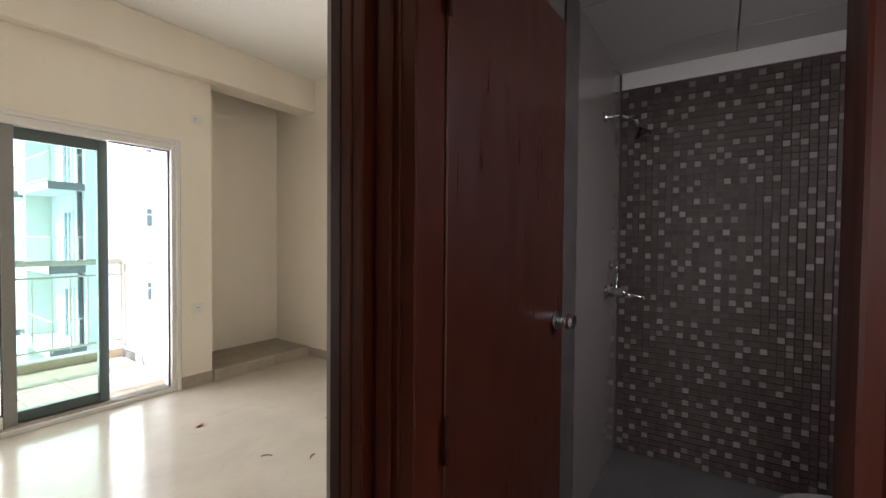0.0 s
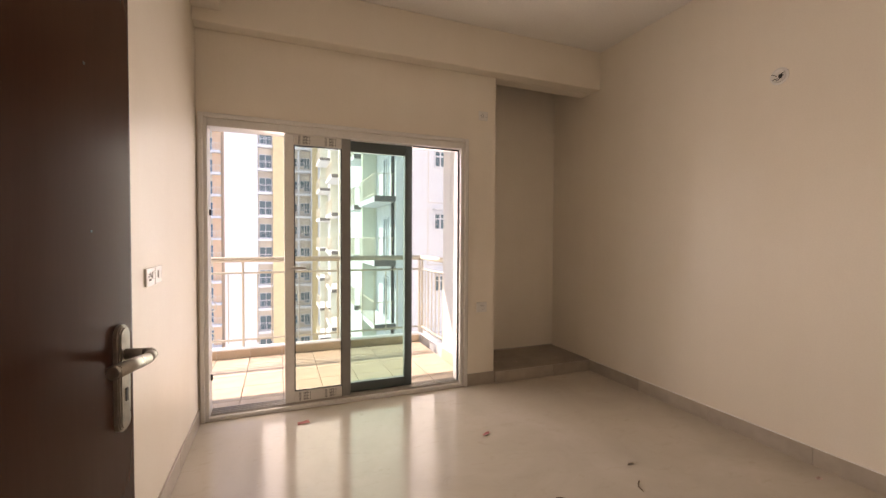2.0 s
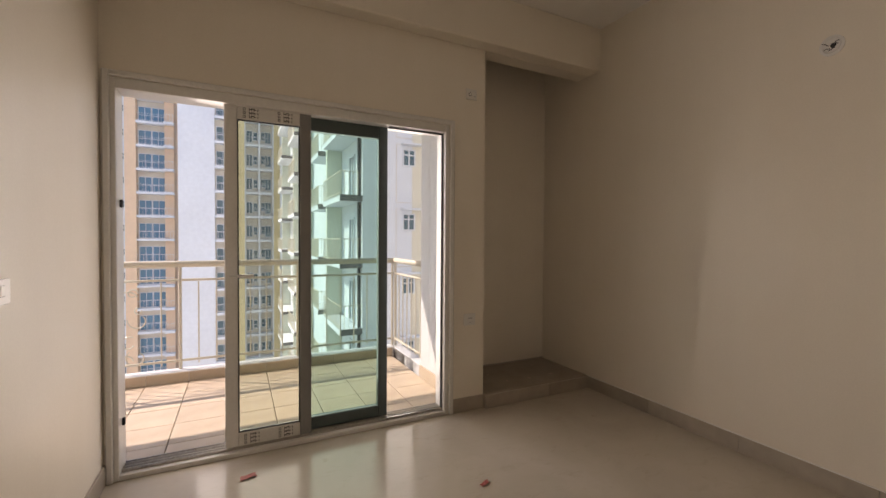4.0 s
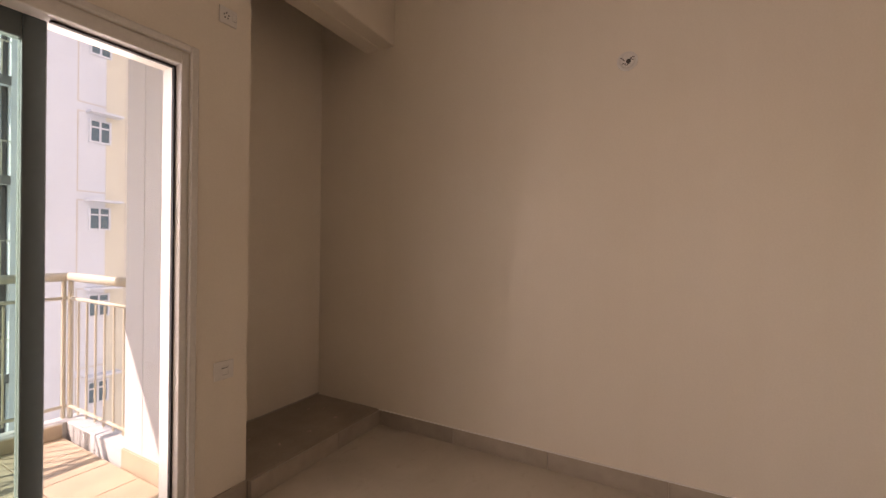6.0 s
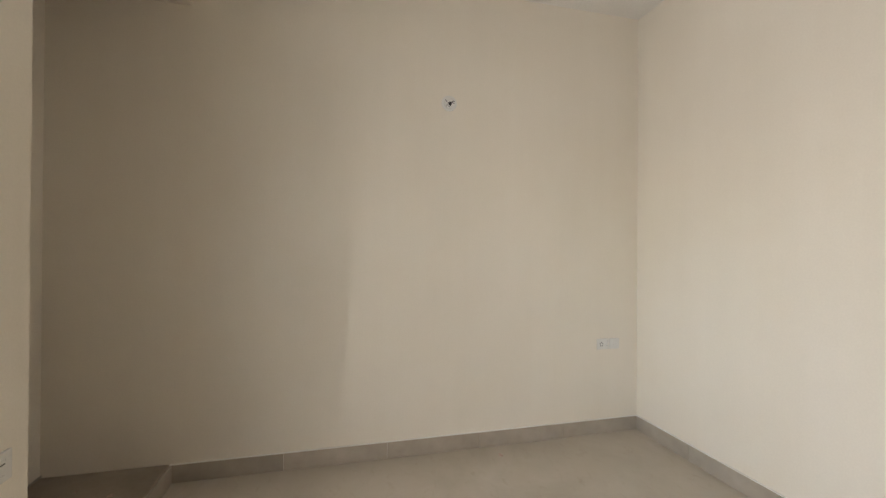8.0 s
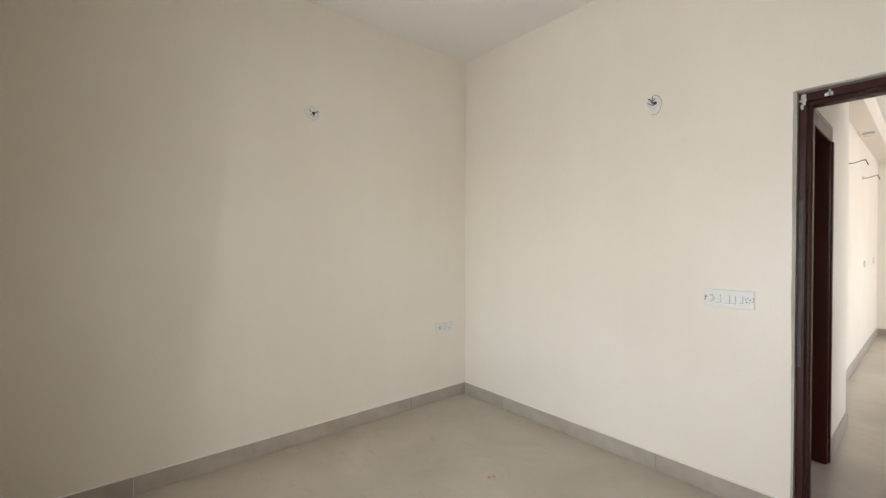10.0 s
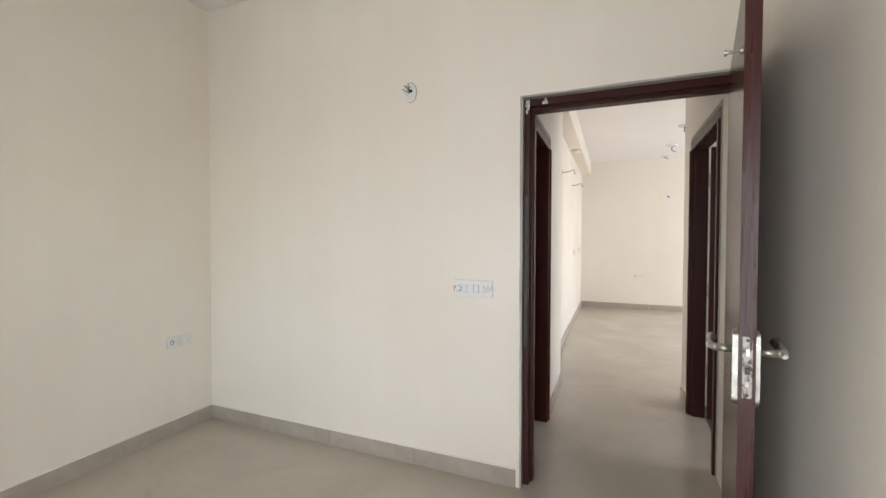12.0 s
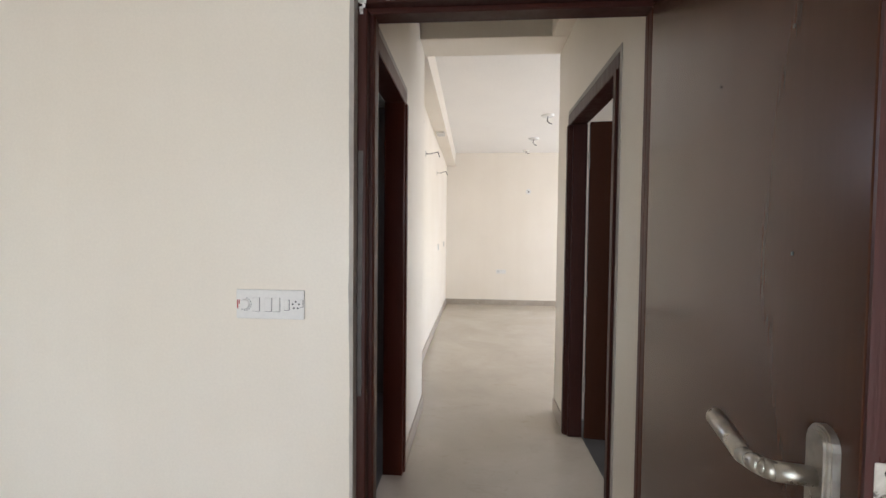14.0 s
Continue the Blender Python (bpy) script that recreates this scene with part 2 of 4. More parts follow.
structure("floor", [(XL - 0.15, XR + 0.15, 0.20, YW + 0.15, -0.12, 0.0), (NX0, XR, YW + 0.15, NY1, -0.12, 0.0), (CX0 - 0.1, CX1 + 0.1, CY, 0.20, -0.12, 0.0), (-4.62, LX + 0.12, LY - 0.1, CY, -0.12, 0.0)],
          M_FLOOR, "polished beige vitrified floor, dusty in places", "floor")
structure("niche_base", [(NX0, XR, 3.355, NY1, 0.0, NZ)], M_CONCRETE, "raised rough cement base in the recess", "ledge", 0.008)

# corridor, shower room, living room shells
structure("wall_corridor_left", [(CX1, CX1 + 0.1, SY0, 0.20, 2.04, ZC), (CX1, CX1 + 0.1, CY, SY0, 0, ZC)],
          M_WALL, "cream corridor wall with the shower room doorway", "wall")
structure("wall_corridor_right", [(CX0 - 0.1, CX0, TY1, 0.20, 0, ZC), (CX0 - 0.1, CX0, TY0, TY1, 2.06, ZC), (CX0 - 0.1, CX0, CYR, TY0, 0, ZC)],
          M_WALL, "cream corridor wall with a second doorway", "wall")
structure("ceiling_corridor", [(CX0 - 0.1, CX1 + 0.1, CYR, 0.20, 2.95, 3.05)], M_CEIL, "white corridor ceiling", "ceiling")
structure("beam_corridor", [(CX0, CX1, CYR, -1.13, 2.59, 2.95), (CX0, 0.03, -1.13, 0.20, 2.59, 2.95)], M_WALL, "painted beam across the corridor", "beam", 0.004)
structure("wall_living_left", [(LX, LX + 0.12, LY, CY, 0, ZC), (CX1 + 0.1, LX, CY, CY + 0.1, 0, ZC)], M_WALL, "cream side wall of the living room", "wall")
structure("beam_living", [(0.875, LX, LY, CYR, 2.58, ZL)], M_WALL, "painted beam along the living room wall", "beam", 0.004)
structure("wall_living_far", [(-4.5, LX + 0.12, LY - 0.12, LY, 0, ZC)], M_WALL, "cream far wall of the living room", "wall")
structure("wall_living_window", [(-4.62, -4.5, LY, -5.6, 0, ZC), (-4.62, -4.5, -5.6, -2.4, 2.2, ZC), (-4.62, -4.5, -2.4, -1.3, 0, ZC)], M_WALL, "living room wall with a wide balcony opening", "wall")
structure("wall_living_near", [(-4.5, CX0 - 0.1, CYR, CYR + 0.12, 0, ZC)], M_WALL, "plain wall closing the living room", "wall")
structure("ceiling_living", [(-4.62, LX + 0.12, LY - 0.12, CYR, ZL, ZL + 0.1)], M_CEIL, "white living room ceiling", "ceiling")

# shower room shell
M_BTILE = painted("bath_wall_tile_taupe", (0.20, 0.175, 0.16), 0.16, 0.08, 30, 0.02, 2)
M_BSTONE = painted("bath_dark_stone_tile", (0.11, 0.095, 0.085), 0.4, 0.4, 16, 0.2, 9)
M_BFLOOR = painted("bath_floor_grey_tile", (0.13, 0.125, 0.12), 0.3, 0.25, 30, 0.08, 3)
M_MOSBACK = painted("mosaic_backing_brown", (0.085, 0.065, 0.058), 0.45, 0.15, 40, 0.1, 3)
structure("wall_bath_left", [(CX1 + 0.1, BX1 + 0.1, BY1, 0.20, -0.14, ZC)], M_BTILE, "glossy taupe tiled shower wall", "wall")
structure("wall_bath_far", [(BX1, BX1 + 0.1, BY0, BY1, -0.14, ZC)], M_MOSBACK, "shower wall under brown mosaic", "wall")
# the gap in this unseen wall is added to let the fill light in
structure("wall_bath_right", [(CX1 + 0.1, 1.6, BY0 - 0.1, BY0, -0.14, ZC), (2.2, BX1 + 0.1, BY0 - 0.1, BY0, -0.14, ZC), (1.6, 2.2, BY0 - 0.1, BY0, -0.14, 1.6), (1.6, 2.2, BY0 - 0.1, BY0, 2.1, ZC)], M_BTILE, "taupe tiled wall of the shower room", "wall")
structure("wall_bath_near", [(CX1 + 0.07, CX1 + 0.1, BY0, CY, -0.14, ZC)], M_BTILE, "tiled return wall of the shower room", "wall")
structure("floor_bath", [(CX1, BX1, BY0, BY1, -0.14, -0.055)], M_BFLOOR, "dark grey tiled shower room floor", "floor")
M_PANEL = painted("ceiling_panel_grey_white", (0.60, 0.58, 0.55), 0.7, 0.06, 60, 0.1)
structure("ceiling_bath", [(CX1 + 0.1, BX1, BY0, BY1, 2.348, 2.42)] + [(CX1 + 0.1 + 0.6 * i, CX1 + 0.1 + 0.6 * i + 0.594, BY1 - 0.6 * j - 0.594, BY1 - 0.6 * j, 2.335, 2.348) for i in range(4) for j in range(4) if BY1 - 0.6 * j - 0.594 > BY0 - 0.5 and CX1 + 0.1 + 0.6 * i + 0.594 < BX1 + 0.3], M_PANEL, "white panelled false ceiling", "ceiling")
structure("stone_strip", [(1.96, 2.15, BY1 - 0.008, BY1, -0.055, 2.335)], M_BSTONE, "vertical strip of mottled dark stone tile", "trim")
structure("band_bath", [(BX1 - 0.012, BX1, BY0, BY1 - 0.008, 2.235, 2.335)], M_CEIL, "white plaster band above the mosaic", "trim")

# second room off the corridor
structure("room_beyond", [(-3.0, -2.9, CYR + 0.12, 0.20, 0, ZC), (-2.9, CX0 - 0.1, 0.10, 0.20, 0, ZC)], M_BTILE, "tiled walls of the room behind the second doorway", "wall")
structure("floor_beyond", [(-3.0, CX0 - 0.1, CYR + 0.12, 0.20, -0.12, -0.012)], M_BFLOOR, "grey tiled floor behind the second doorway", "floor")
structure("ceiling_beyond", [(-3.0, CX0 - 0.1, CYR + 0.12, 0.20, 2.6, 2.7)], M_CEIL, "white ceiling behind the second doorway", "ceiling")


# ---- door frames and leaves ----
def bedroom_frame():
    f = thing("door_frame", (0.36, FY0, 0), "dark brown varnished wooden bedroom door frame with chipped edges", "door frame", "", "structure")
    ox, oy = -0.36, -FY0
    for name, x0, x1, s in (("jamb", DX1, DX1 - 0.052, 1), ("jamb", DX0, DX0 + 0.03, -1)):
        bm = bmesh.new()
        w = x1 - x0
        add_box(bm, min(x0, x1) + ox, max(x0, x1) + ox, FY0 + 0.06 + oy, FY1 - 0.04 + oy, 0, DZ - 0.06, bevel=0.004)
        # corridor half of the same jamb: its brighter light put into a redder colour
        lining = bmesh.new()
        add_box(lining, min(x0, x1) + ox, max(x0, x1) + ox, FY0 + oy, FY0 + 0.03 + oy, 0, DZ - 0.06, bevel=0.004)
        xs = sorted((x0 + ox, x0 + w * 1.03 + ox))
        add_box(lining, xs[0], xs[1], FY0 + 0.03 + oy, FY0 + 0.06 + oy, 0.001, DZ - 0.061, bevel=0.003)
        xs = sorted((x0 + ox, x0 + w * 0.75 + ox))
        add_box(bm, xs[0], xs[1], FY1 - 0.04 + oy, FY1 + oy, 0, DZ - 0.06, bevel=0.004)
        part(name, bm, M_FRAME, f)
        part("lining", lining, M_REDFRAME, f, "varnished inner lining, corridor light put into its redder colour")
    bm = bmesh.new()
    add_box(bm, DX0 + ox, DX1 + ox, FY0 + oy, FY1 - 0.04 + oy, DZ - 0.06, DZ, bevel=0.004)
    add_box(bm, DX0 + ox, DX1 + ox, FY1 - 0.04 + oy, FY1 + oy, DZ - 0.045, DZ, bevel=0.004)
    part("head", bm, M_FRAME, f)
    return f


bedroom_frame()
# cement grey, used too for the shaded plaster return at the bedroom frame
M_CEMENT_SHADE = painted("cement_and_shaded_plaster_grey", (0.44, 0.40, 0.355), 0.85, 0.2, 60, 0.4, 6)


def ragged_strip(name, pts, mat, label, wid=0.018, seed=1, deep=0.003):
    """An uneven band round a frame: boxes of varying width end to end along the path."""
    rnd = random.Random(seed)
    bm = bmesh.new()
    for (p, q, out) in pts:
        p, q, out = Vector(p), Vector(q), Vector(out)
        n = max(2, int((q - p).length / 0.03))
        k = 0.9
        for i in range(n):
            a, b = p.lerp(q, i / n), p.lerp(q, (i + 1) / n)
            k = min(1.25, max(0.6, k + rnd.uniform(-0.09, 0.09)))
            w = wid * k
            lo = Vector((min(a.x, b.x, (a + out * w).x, (b + out * w).x), min(a.y, b.y) - 0.0, min(a.z, b.z, (a + out * w).z, (b + out * w).z)))
            hi = Vector((max(a.x, b.x, (a + out * w).x, (b + out * w).x), max(a.y, b.y) + deep, max(a.z, b.z, (a + out * w).z, (b + out * w).z)))
            add_box(bm, lo.x, hi.x, lo.y, hi.y, lo.z, hi.z)
    return tagged(part(name, bm, mat), label, "trim", "", "structure")


# plaster return beside the frame; the shade on it is put into the grey
ragged_strip("frame_edge_trim", [((DX1 - 0.009, FY1 + 0.001, 0), (DX1 - 0.009, FY1 + 0.001, DZ), (1, 0, 0)), ((DX0, FY1 + 0.001, DZ - 0.008), (DX1, FY1 + 0.001, DZ - 0.008), (0, 0, 1)), ((DX0 + 0.003, FY1 + 0.001, 0), (DX0 + 0.003, FY1 + 0.001, DZ), (-0.6, 0, 0))],
             M_CEMENT_SHADE, "ragged plaster return round the bedroom door frame, shade put into its grey", 0.0125, 3, YD - FY1 + 0.003)


def side_frame(name, x, s, y0, y1, top, mat, label, jamb_far=0.07, jamb_near=0.07):
    """A door frame in a wall that runs along y; s: the side on which the corridor lies."""
    f = thing(name, (x, (y0 + y1) / 2, 0), label, "door frame", "", "structure")
    c = (y0 + y1) / 2
    d0, d1 = sorted((-s * 0.10, s * 0.006))
    e0, e1 = sorted((-s * 0.06, s * 0.006))
    for nm, a, b in (("jamb", y0, y0 + jamb_far), ("jamb", y1 - jamb_near, y1)):
        jamb = b - a
        bm = bmesh.new()
        inner = (b - jamb * 0.35, b) if a == y0 else (a, a + jamb * 0.35)
        outer = (a, b - jamb * 0.35) if a == y0 else (a + jamb * 0.35, b)
        add_box(bm, e0, e1, outer[0] - c, outer[1] - c, -0.01, top - 0.07, bevel=0.004)
        add_box(bm, d0, d1 - 0.02 if s > 0 else d1, inner[0] - c, inner[1] - c, -0.01, top - 0.07, bevel=0.004)
        m = (outer[0] + outer[1]) / 2
        add_box(bm, *(sorted((s * 0.006, s * 0.016))), m - c - 0.018, m - c + 0.018, 0, top - 0.071, bevel=0.003)
        part(nm, bm, mat, f)
    bm = bmesh.new()
    add_box(bm, d0, d1, y0 - c, y1 - c, top - 0.07, top, bevel=0.004)
    part("head", bm, mat, f)
    return f


side_frame("door_frame", CX1, -1, SY0, SY1, 2.04, M_REDFRAME, "red-brown varnished wooden frame of the shower room door", 0.07, 0.107)
side_frame("door_frame", CX0, 1, TY0, TY1, 2.06, M_FRAME, "dark brown wooden frame of the second corridor door")


def lever_set(leaf, x, y, z, sy):
    """Back plate, spindle, bent lever and keyhole on one face of a leaf; sy: the side."""
    bm = bmesh.new()
    for k, h in ((1.0, 0.007), (0.88, 0.0095), (0.7, 0.012)):
        add_box(bm, x - 0.021 * k, x + 0.021 * k, *sorted((y, y + sy * h)), z - 0.128, z + 0.036)
        add_cyl(bm, (x, y, z + 0.036), (x, y + sy * h, z + 0.036), 0.021 * k, 28)
        add_cyl(bm, (x, y, z - 0.128), (x, y + sy * h, z - 0.128), 0.021 * k, 28)
    plate = part("handle_plate", bm, M_STEEL, leaf, "worn brushed steel handle plate")
    bm = bmesh.new()
    add_cyl(bm, (x, y + sy * 0.012, z), (x, y + sy * 0.05, z), 0.0105, 16)
    add_tube(bm, [(x, y + sy * 0.045, z), (x - 0.004, y + sy * 0.056, z + 0.001), (x - 0.016, y + sy * 0.062, z + 0.001), (x - 0.034, y + sy * 0.063, z - 0.002)], 0.0105, 16)
    add_cyl(bm, (x - 0.034, y + sy * 0.063, z - 0.002), (x - 0.132, y + sy * 0.058, z + 0.003), 0.0108, 20, 0.0125)
    add_cyl(bm, (x - 0.132, y + sy * 0.058, z + 0.003), (x - 0.135, y + sy * 0.058, z + 0.003), 0.0125, 20, 0.009)
    part("lever", bm, M_STEEL, leaf, "scratched steel lever handle", True)
    bm = bmesh.new()
    add_box(bm, x - 0.004, x + 0.004, *sorted((y + sy * 0.0121, y + sy * 0.0135)), z - 0.09, z - 0.065)
    part("keyhole", bm, M_BLACK, plate)


def bedroom_leaf():
    L, T = 0.898, 0.037
    hinge = Vector((-0.018, 0.362, 0))
    ang = math.degrees(math.atan2(1.25 - 0.362, 0.1405 + 0.018))
    d = thing("door", pose(hinge.x, hinge.y, 0.006, 0, 0, ang), "dark brown flush wooden bedroom door, open against the side wall", "door")
    bm = bmesh.new()
    add_box(bm, 0.0, L, -T / 2, T / 2, 0, 2.03, bevel=0.002)
    leaf = part("door_leaf", bm, M_LEAF, d)
    bm = bmesh.new()
    for k, (dx, dz, r) in enumerate(((-0.006, -0.006, 0.011), (-0.022, -0.007, 0.010), (-0.036, -0.006, 0.008), (0.0, -0.008, 0.007))):
        bmesh.ops.create_icosphere(bm, subdivisions=2, radius=r, matrix=Matrix.Translation((L - 0.047 + dx, T / 2 + 0.062, 1.02 + dz)) @ Matrix.Diagonal((1.2, 0.9, 0.7, 1)))
    part("paint_blob", bm, M_PLASTIC, leaf, "dried white paint on the handle", True)
    bm = bmesh.new()
    add_box(bm, L, L + 0.004, -T / 2 + 0.001, T / 2 - 0.001, 0.001, 2.029)
    part("edge_strip", bm, M_EDGE, d, "red-brown varnished door edge with drips")
    for sy in (1, -1):
        lever_set(leaf, L - 0.047, sy * T / 2, 1.02, sy)
    bm = bmesh.new()
    add_box(bm, L + 0.004, L + 0.006, -0.011, 0.011, 0.905, 1.066, bevel=0.001)
    lock = part("lock_plate", bm, M_LOCK, d, "scratched steel mortise lock plate")
    for z0, z1, mt in ((1.015, 1.037, M_STEEL), (0.968, 0.985, M_DARKMETAL), (0.935, 0.952, M_STEEL)):
        bm = bmesh.new()
        add_box(bm, L + 0.006, L + 0.010, -0.0055, 0.0055, z0, z1, bevel=0.001)
        part("bolt", bm, mt, lock)
    for z in (0.914, 1.057):
        bm = bmesh.new()
        add_cyl(bm, (L + 0.006, 0, z), (L + 0.0075, 0, z), 0.004, 10)
        part("screw", bm, M_DARKMETAL, lock)
    bm = bmesh.new()
    add_cyl(bm, (L - 0.06, -T / 2, 1.83), (L - 0.06, -T / 2 - 0.006, 1.83), 0.011, 14)
    add_cyl(bm, (L - 0.06, -T / 2 - 0.006, 1.83), (L - 0.06, -T / 2 - 0.035, 1.83), 0.005, 10)
    add_cyl(bm, (L - 0.06, -T / 2 - 0.035, 1.83), (L - 0.06, -T / 2 - 0.042, 1.83), 0.009, 12)
    part("peg", bm, M_STEEL, leaf, "small steel peg on the door face")
    rnd = random.Random(5)
    for i in range(14):
        bm = bmesh.new()
        px, pz = rnd.uniform(0.1, 0.8), rnd.uniform(0.5, 1.9)
        add_cyl(bm, (px, -T / 2, pz), (px, -T / 2 - 0.0008, pz), rnd.uniform(0.0015, 0.003), 7)
        part("chip", bm, M_BLACK, leaf)
    return d


bedroom_leaf()


def knob(leaf, x, y, z, sy, mat):
    bm = bmesh.new()
    add_cyl(bm, (x, y, z), (x, y + sy * 0.008, z), 0.03, 20)
    add_cyl(bm, (x, y + sy * 0.008, z), (x, y + sy * 0.03, z), 0.011, 14)
    add_cyl(bm, (x, y + sy * 0.03, z), (x, y + sy * 0.042, z), 0.014, 20, 0.026)
    add_cyl(bm, (x, y + sy * 0.042, z), (x, y + sy * 0.062, z), 0.026, 20, 0.022)
    part("knob", bm, mat, leaf, "polished steel door knob", True)


def bath_leaf():
    L, T = 0.655, 0.034
    p, q = Vector((0.985, 0.125, 0)), Vector((1.63, 0.092, 0))
    ang = math.degrees(math.atan2(q.y - p.y, q.x - p.x))
    d = thing("door", pose(p.x, p.y, -0.012, 0, 0, ang), "dark red-brown flush shower room door, open inwards", "door")
    bm = bmesh.new()
    add_box(bm, 0.0, L, -T / 2, T / 2, 0, 2.01, bevel=0.003)
    leaf = part("door_leaf", bm, M_REDLEAF, d)
    knob(leaf, L - 0.062, -T / 2, 1.04, -1, M_CHROME)
    for z in (0.95 - 0.12, 1.75, 0.25):
        bm = bmesh.new()
        add_box(bm, -0.006, 0.012, -T / 2 - 0.004, -T / 2, z, z + 0.1, bevel=0.0015)
        add_cyl(bm, (-0.004, -T / 2 - 0.006, z), (-0.004, -T / 2 - 0.006, z + 0.1), 0.006, 10)
        part("hinge", bm, M_FRAME, d, "painted-over steel hinge")


bath_leaf()


def second_leaf():
    L, T = 0.70, 0.034
    d = thing("door", pose(CX0 - 0.11, TY0 + 0.08, 0.004, 0, 0, 180 - 6), "dark brown flush door, opened inwards off the corridor", "door")
    bm = bmesh.new()
    add_box(bm, 0, L, -T / 2, T / 2, 0, 1.99, bevel=0.003)
    leaf = part("door_leaf", bm, M_LEAF, d)
    for z in (0.3, 0.9, 1.7):
        bm = bmesh.new()
        add_cyl(bm, (-0.006, -T / 2 - 0.004, z), (-0.006, -T / 2 - 0.004, z + 0.1), 0.006, 10)
        part("hinge", bm, M_STEEL, d)


second_leaf()


# ---- balcony door ----
M_DARKSASH = painted("sash_dark_green_grey", (0.07, 0.095, 0.095), 0.35, 0.1, 40, 0.03)
M_GLASS_C = glass("clear_glass", (0.95, 0.96, 0.95))


def slider():
    w = thing("balcony_door", (0, 3.42, 0), "white uPVC sliding balcony door, pushed half open", "sliding door", "", "structure")
    y0, y1 = -0.035, 0.11
    fr = 0.036
    for nm, b in (("frame_side", (WX0, WX0 + 0.027, y0, y1, 0.0, WZ1)), ("frame_side", (WX1 - 0.03, WX1, y0, y1, 0.0, WZ1)),
                  ("frame_head", (WX0 + 0.027, WX1 - 0.03, y0, y1, WZ1 - 0.055, WZ1)), ("frame_sill", (WX0 + 0.027, WX1 - 0.03, y0, y1, 0.0, 0.028))):
        boxes(nm, [b], M_UPVC, w, bevel=0.003)
    for k, y in enumerate((0.0, 0.03, 0.062, 0.09)):
        boxes("track", [(WX0 + 0.03, WX1 - 0.033, y - 0.003, y + 0.003, 0.028, 0.045)], M_STEEL, w, bevel=0.001)
    # raised bead round the frame on the room side
    boxes("architrave", [(WX0 - 0.026, WX0 + 0.004, -0.053, -0.035, 0.0, WZ1 + 0.03), (WX1, WX1 + 0.034, -0.053, -0.035, 0.0, WZ1 + 0.03), (WX0 + 0.004, WX1, -0.053, -0.035, WZ1, WZ1 + 0.03)], M_UPVC, w, "white painted bead round the frame", 0.005)
    z0, z1 = 0.046, WZ1 - 0.05
    # fixed light at the far end
    g = boxes("pane", [(1.44, WX1 - 0.03, 0.012, 0.017, 0.04, WZ1 - 0.055)], M_GLASS_C, w, "fixed clear glass pane")
    g.visible_shadow = False
    boxes("gasket", [(WX1 - 0.038, WX1 - 0.03, 0.006, 0.024, 0.03, WZ1 - 0.056), (1.45, WX1 - 0.038, 0.006, 0.024, WZ1 - 0.064, WZ1 - 0.056), (1.45, WX1 - 0.038, 0.006, 0.024, 0.03, 0.04)], M_GASKET, w)
    # dark middle sash with green glass
    d0, d1 = 0.948, 1.452
    boxes("dark_sash", [(d1 - 0.062, d1, 0.04, 0.085, z0, z1), (d0, d1 - 0.062, 0.04, 0.085, z0, z0 + 0.075), (d0, d1 - 0.062, 0.04, 0.085, z1 - 0.085, z1)], M_DARKSASH, w, "dark green-grey sliding sash", 0.004)
    g = boxes("pane", [(d0, d1 - 0.062, 0.06, 0.065, z0 + 0.075, z1 - 0.085)], M_GLASS_B, w, "green tinted glass pane")
    g.visible_shadow = False
    # white sash on the middle track
    s0, s1, b0, b1, sw = 0.478, 0.948, -0.005, 0.035, 0.066
    sash = boxes("sash", [(s0, s0 + sw, b0, b1, z0, z1), (s0 + sw, s1 - sw, b0, b1, z0, z0 + sw + 0.012), (s0 + sw, s1 - sw, b0, b1, z1 - sw - 0.012, z1)], M_UPVC, w, "white sliding sash with printed protective film left on", 0.004)
    g = boxes("pane", [(s0 + sw, s1 - sw, 0.014, 0.019, z0 + sw + 0.012, z1 - sw - 0.012)], M_GLASS_A, w, "sliding glass pane")
    g.visible_shadow = False
    k = 0.007
    a0, a1, c0, c1 = s0 + sw, s1 - sw, z0 + sw + 0.012, z1 - sw - 0.012
    boxes("gasket", [(a0, a0 + k, -0.001, 0.01, c0, c1), (a1 - k, a1, -0.001, 0.01, c0, c1), (a0 + k, a1 - k, -0.001, 0.01, c0, c0 + k), (a0 + k, a1 - k, -0.001, 0.01, c1 - k, c1)], M_GASKET, w)
    # stile of the white sash; the shade on it is put into this grey
    boxes("interlock", [(s1 - sw, s1, b0 - 0.004, b1, z0, z1)], painted("interlock_shaded_grey", (0.24, 0.235, 0.225), 0.4, 0.06, 60, 0.02), sash, "interlocking stile, its shade put into a grey colour", 0.004)
    # printed film: rows of ring marks and chevrons on both rails
    bm = bmesh.new()
    for zc in (z0 + 0.039, z1 - 0.039):
        for x in (a0 + 0.03, a0 + 0.215):
            for j in (-1, 0, 1):
                zz = zc + j * 0.021
                for u0, u1, v0, v1 in ((0, 0.003, -0.007, 0.007), (0.011, 0.014, -0.007, 0.007), (0.003, 0.011, 0.004, 0.007), (0.003, 0.011, -0.007, -0.004)):
                    add_box(bm, x + u0, x + u1, b0 - 0.0012, b0 - 0.0004, zz + v0, zz + v1)
                for i in range(3):
                    xx = x + 0.032 + i * 0.012
                    add_box(bm, xx, xx + 0.004, b0 - 0.0012, b0 - 0.0004, zz - 0.008, zz + 0.008)
                    add_box(bm, xx + 0.004, xx + 0.012, b0 - 0.0012, b0 - 0.0004, zz - 0.002 + (i % 2) * 0.004, zz + 0.002 + (i % 2) * 0.004)
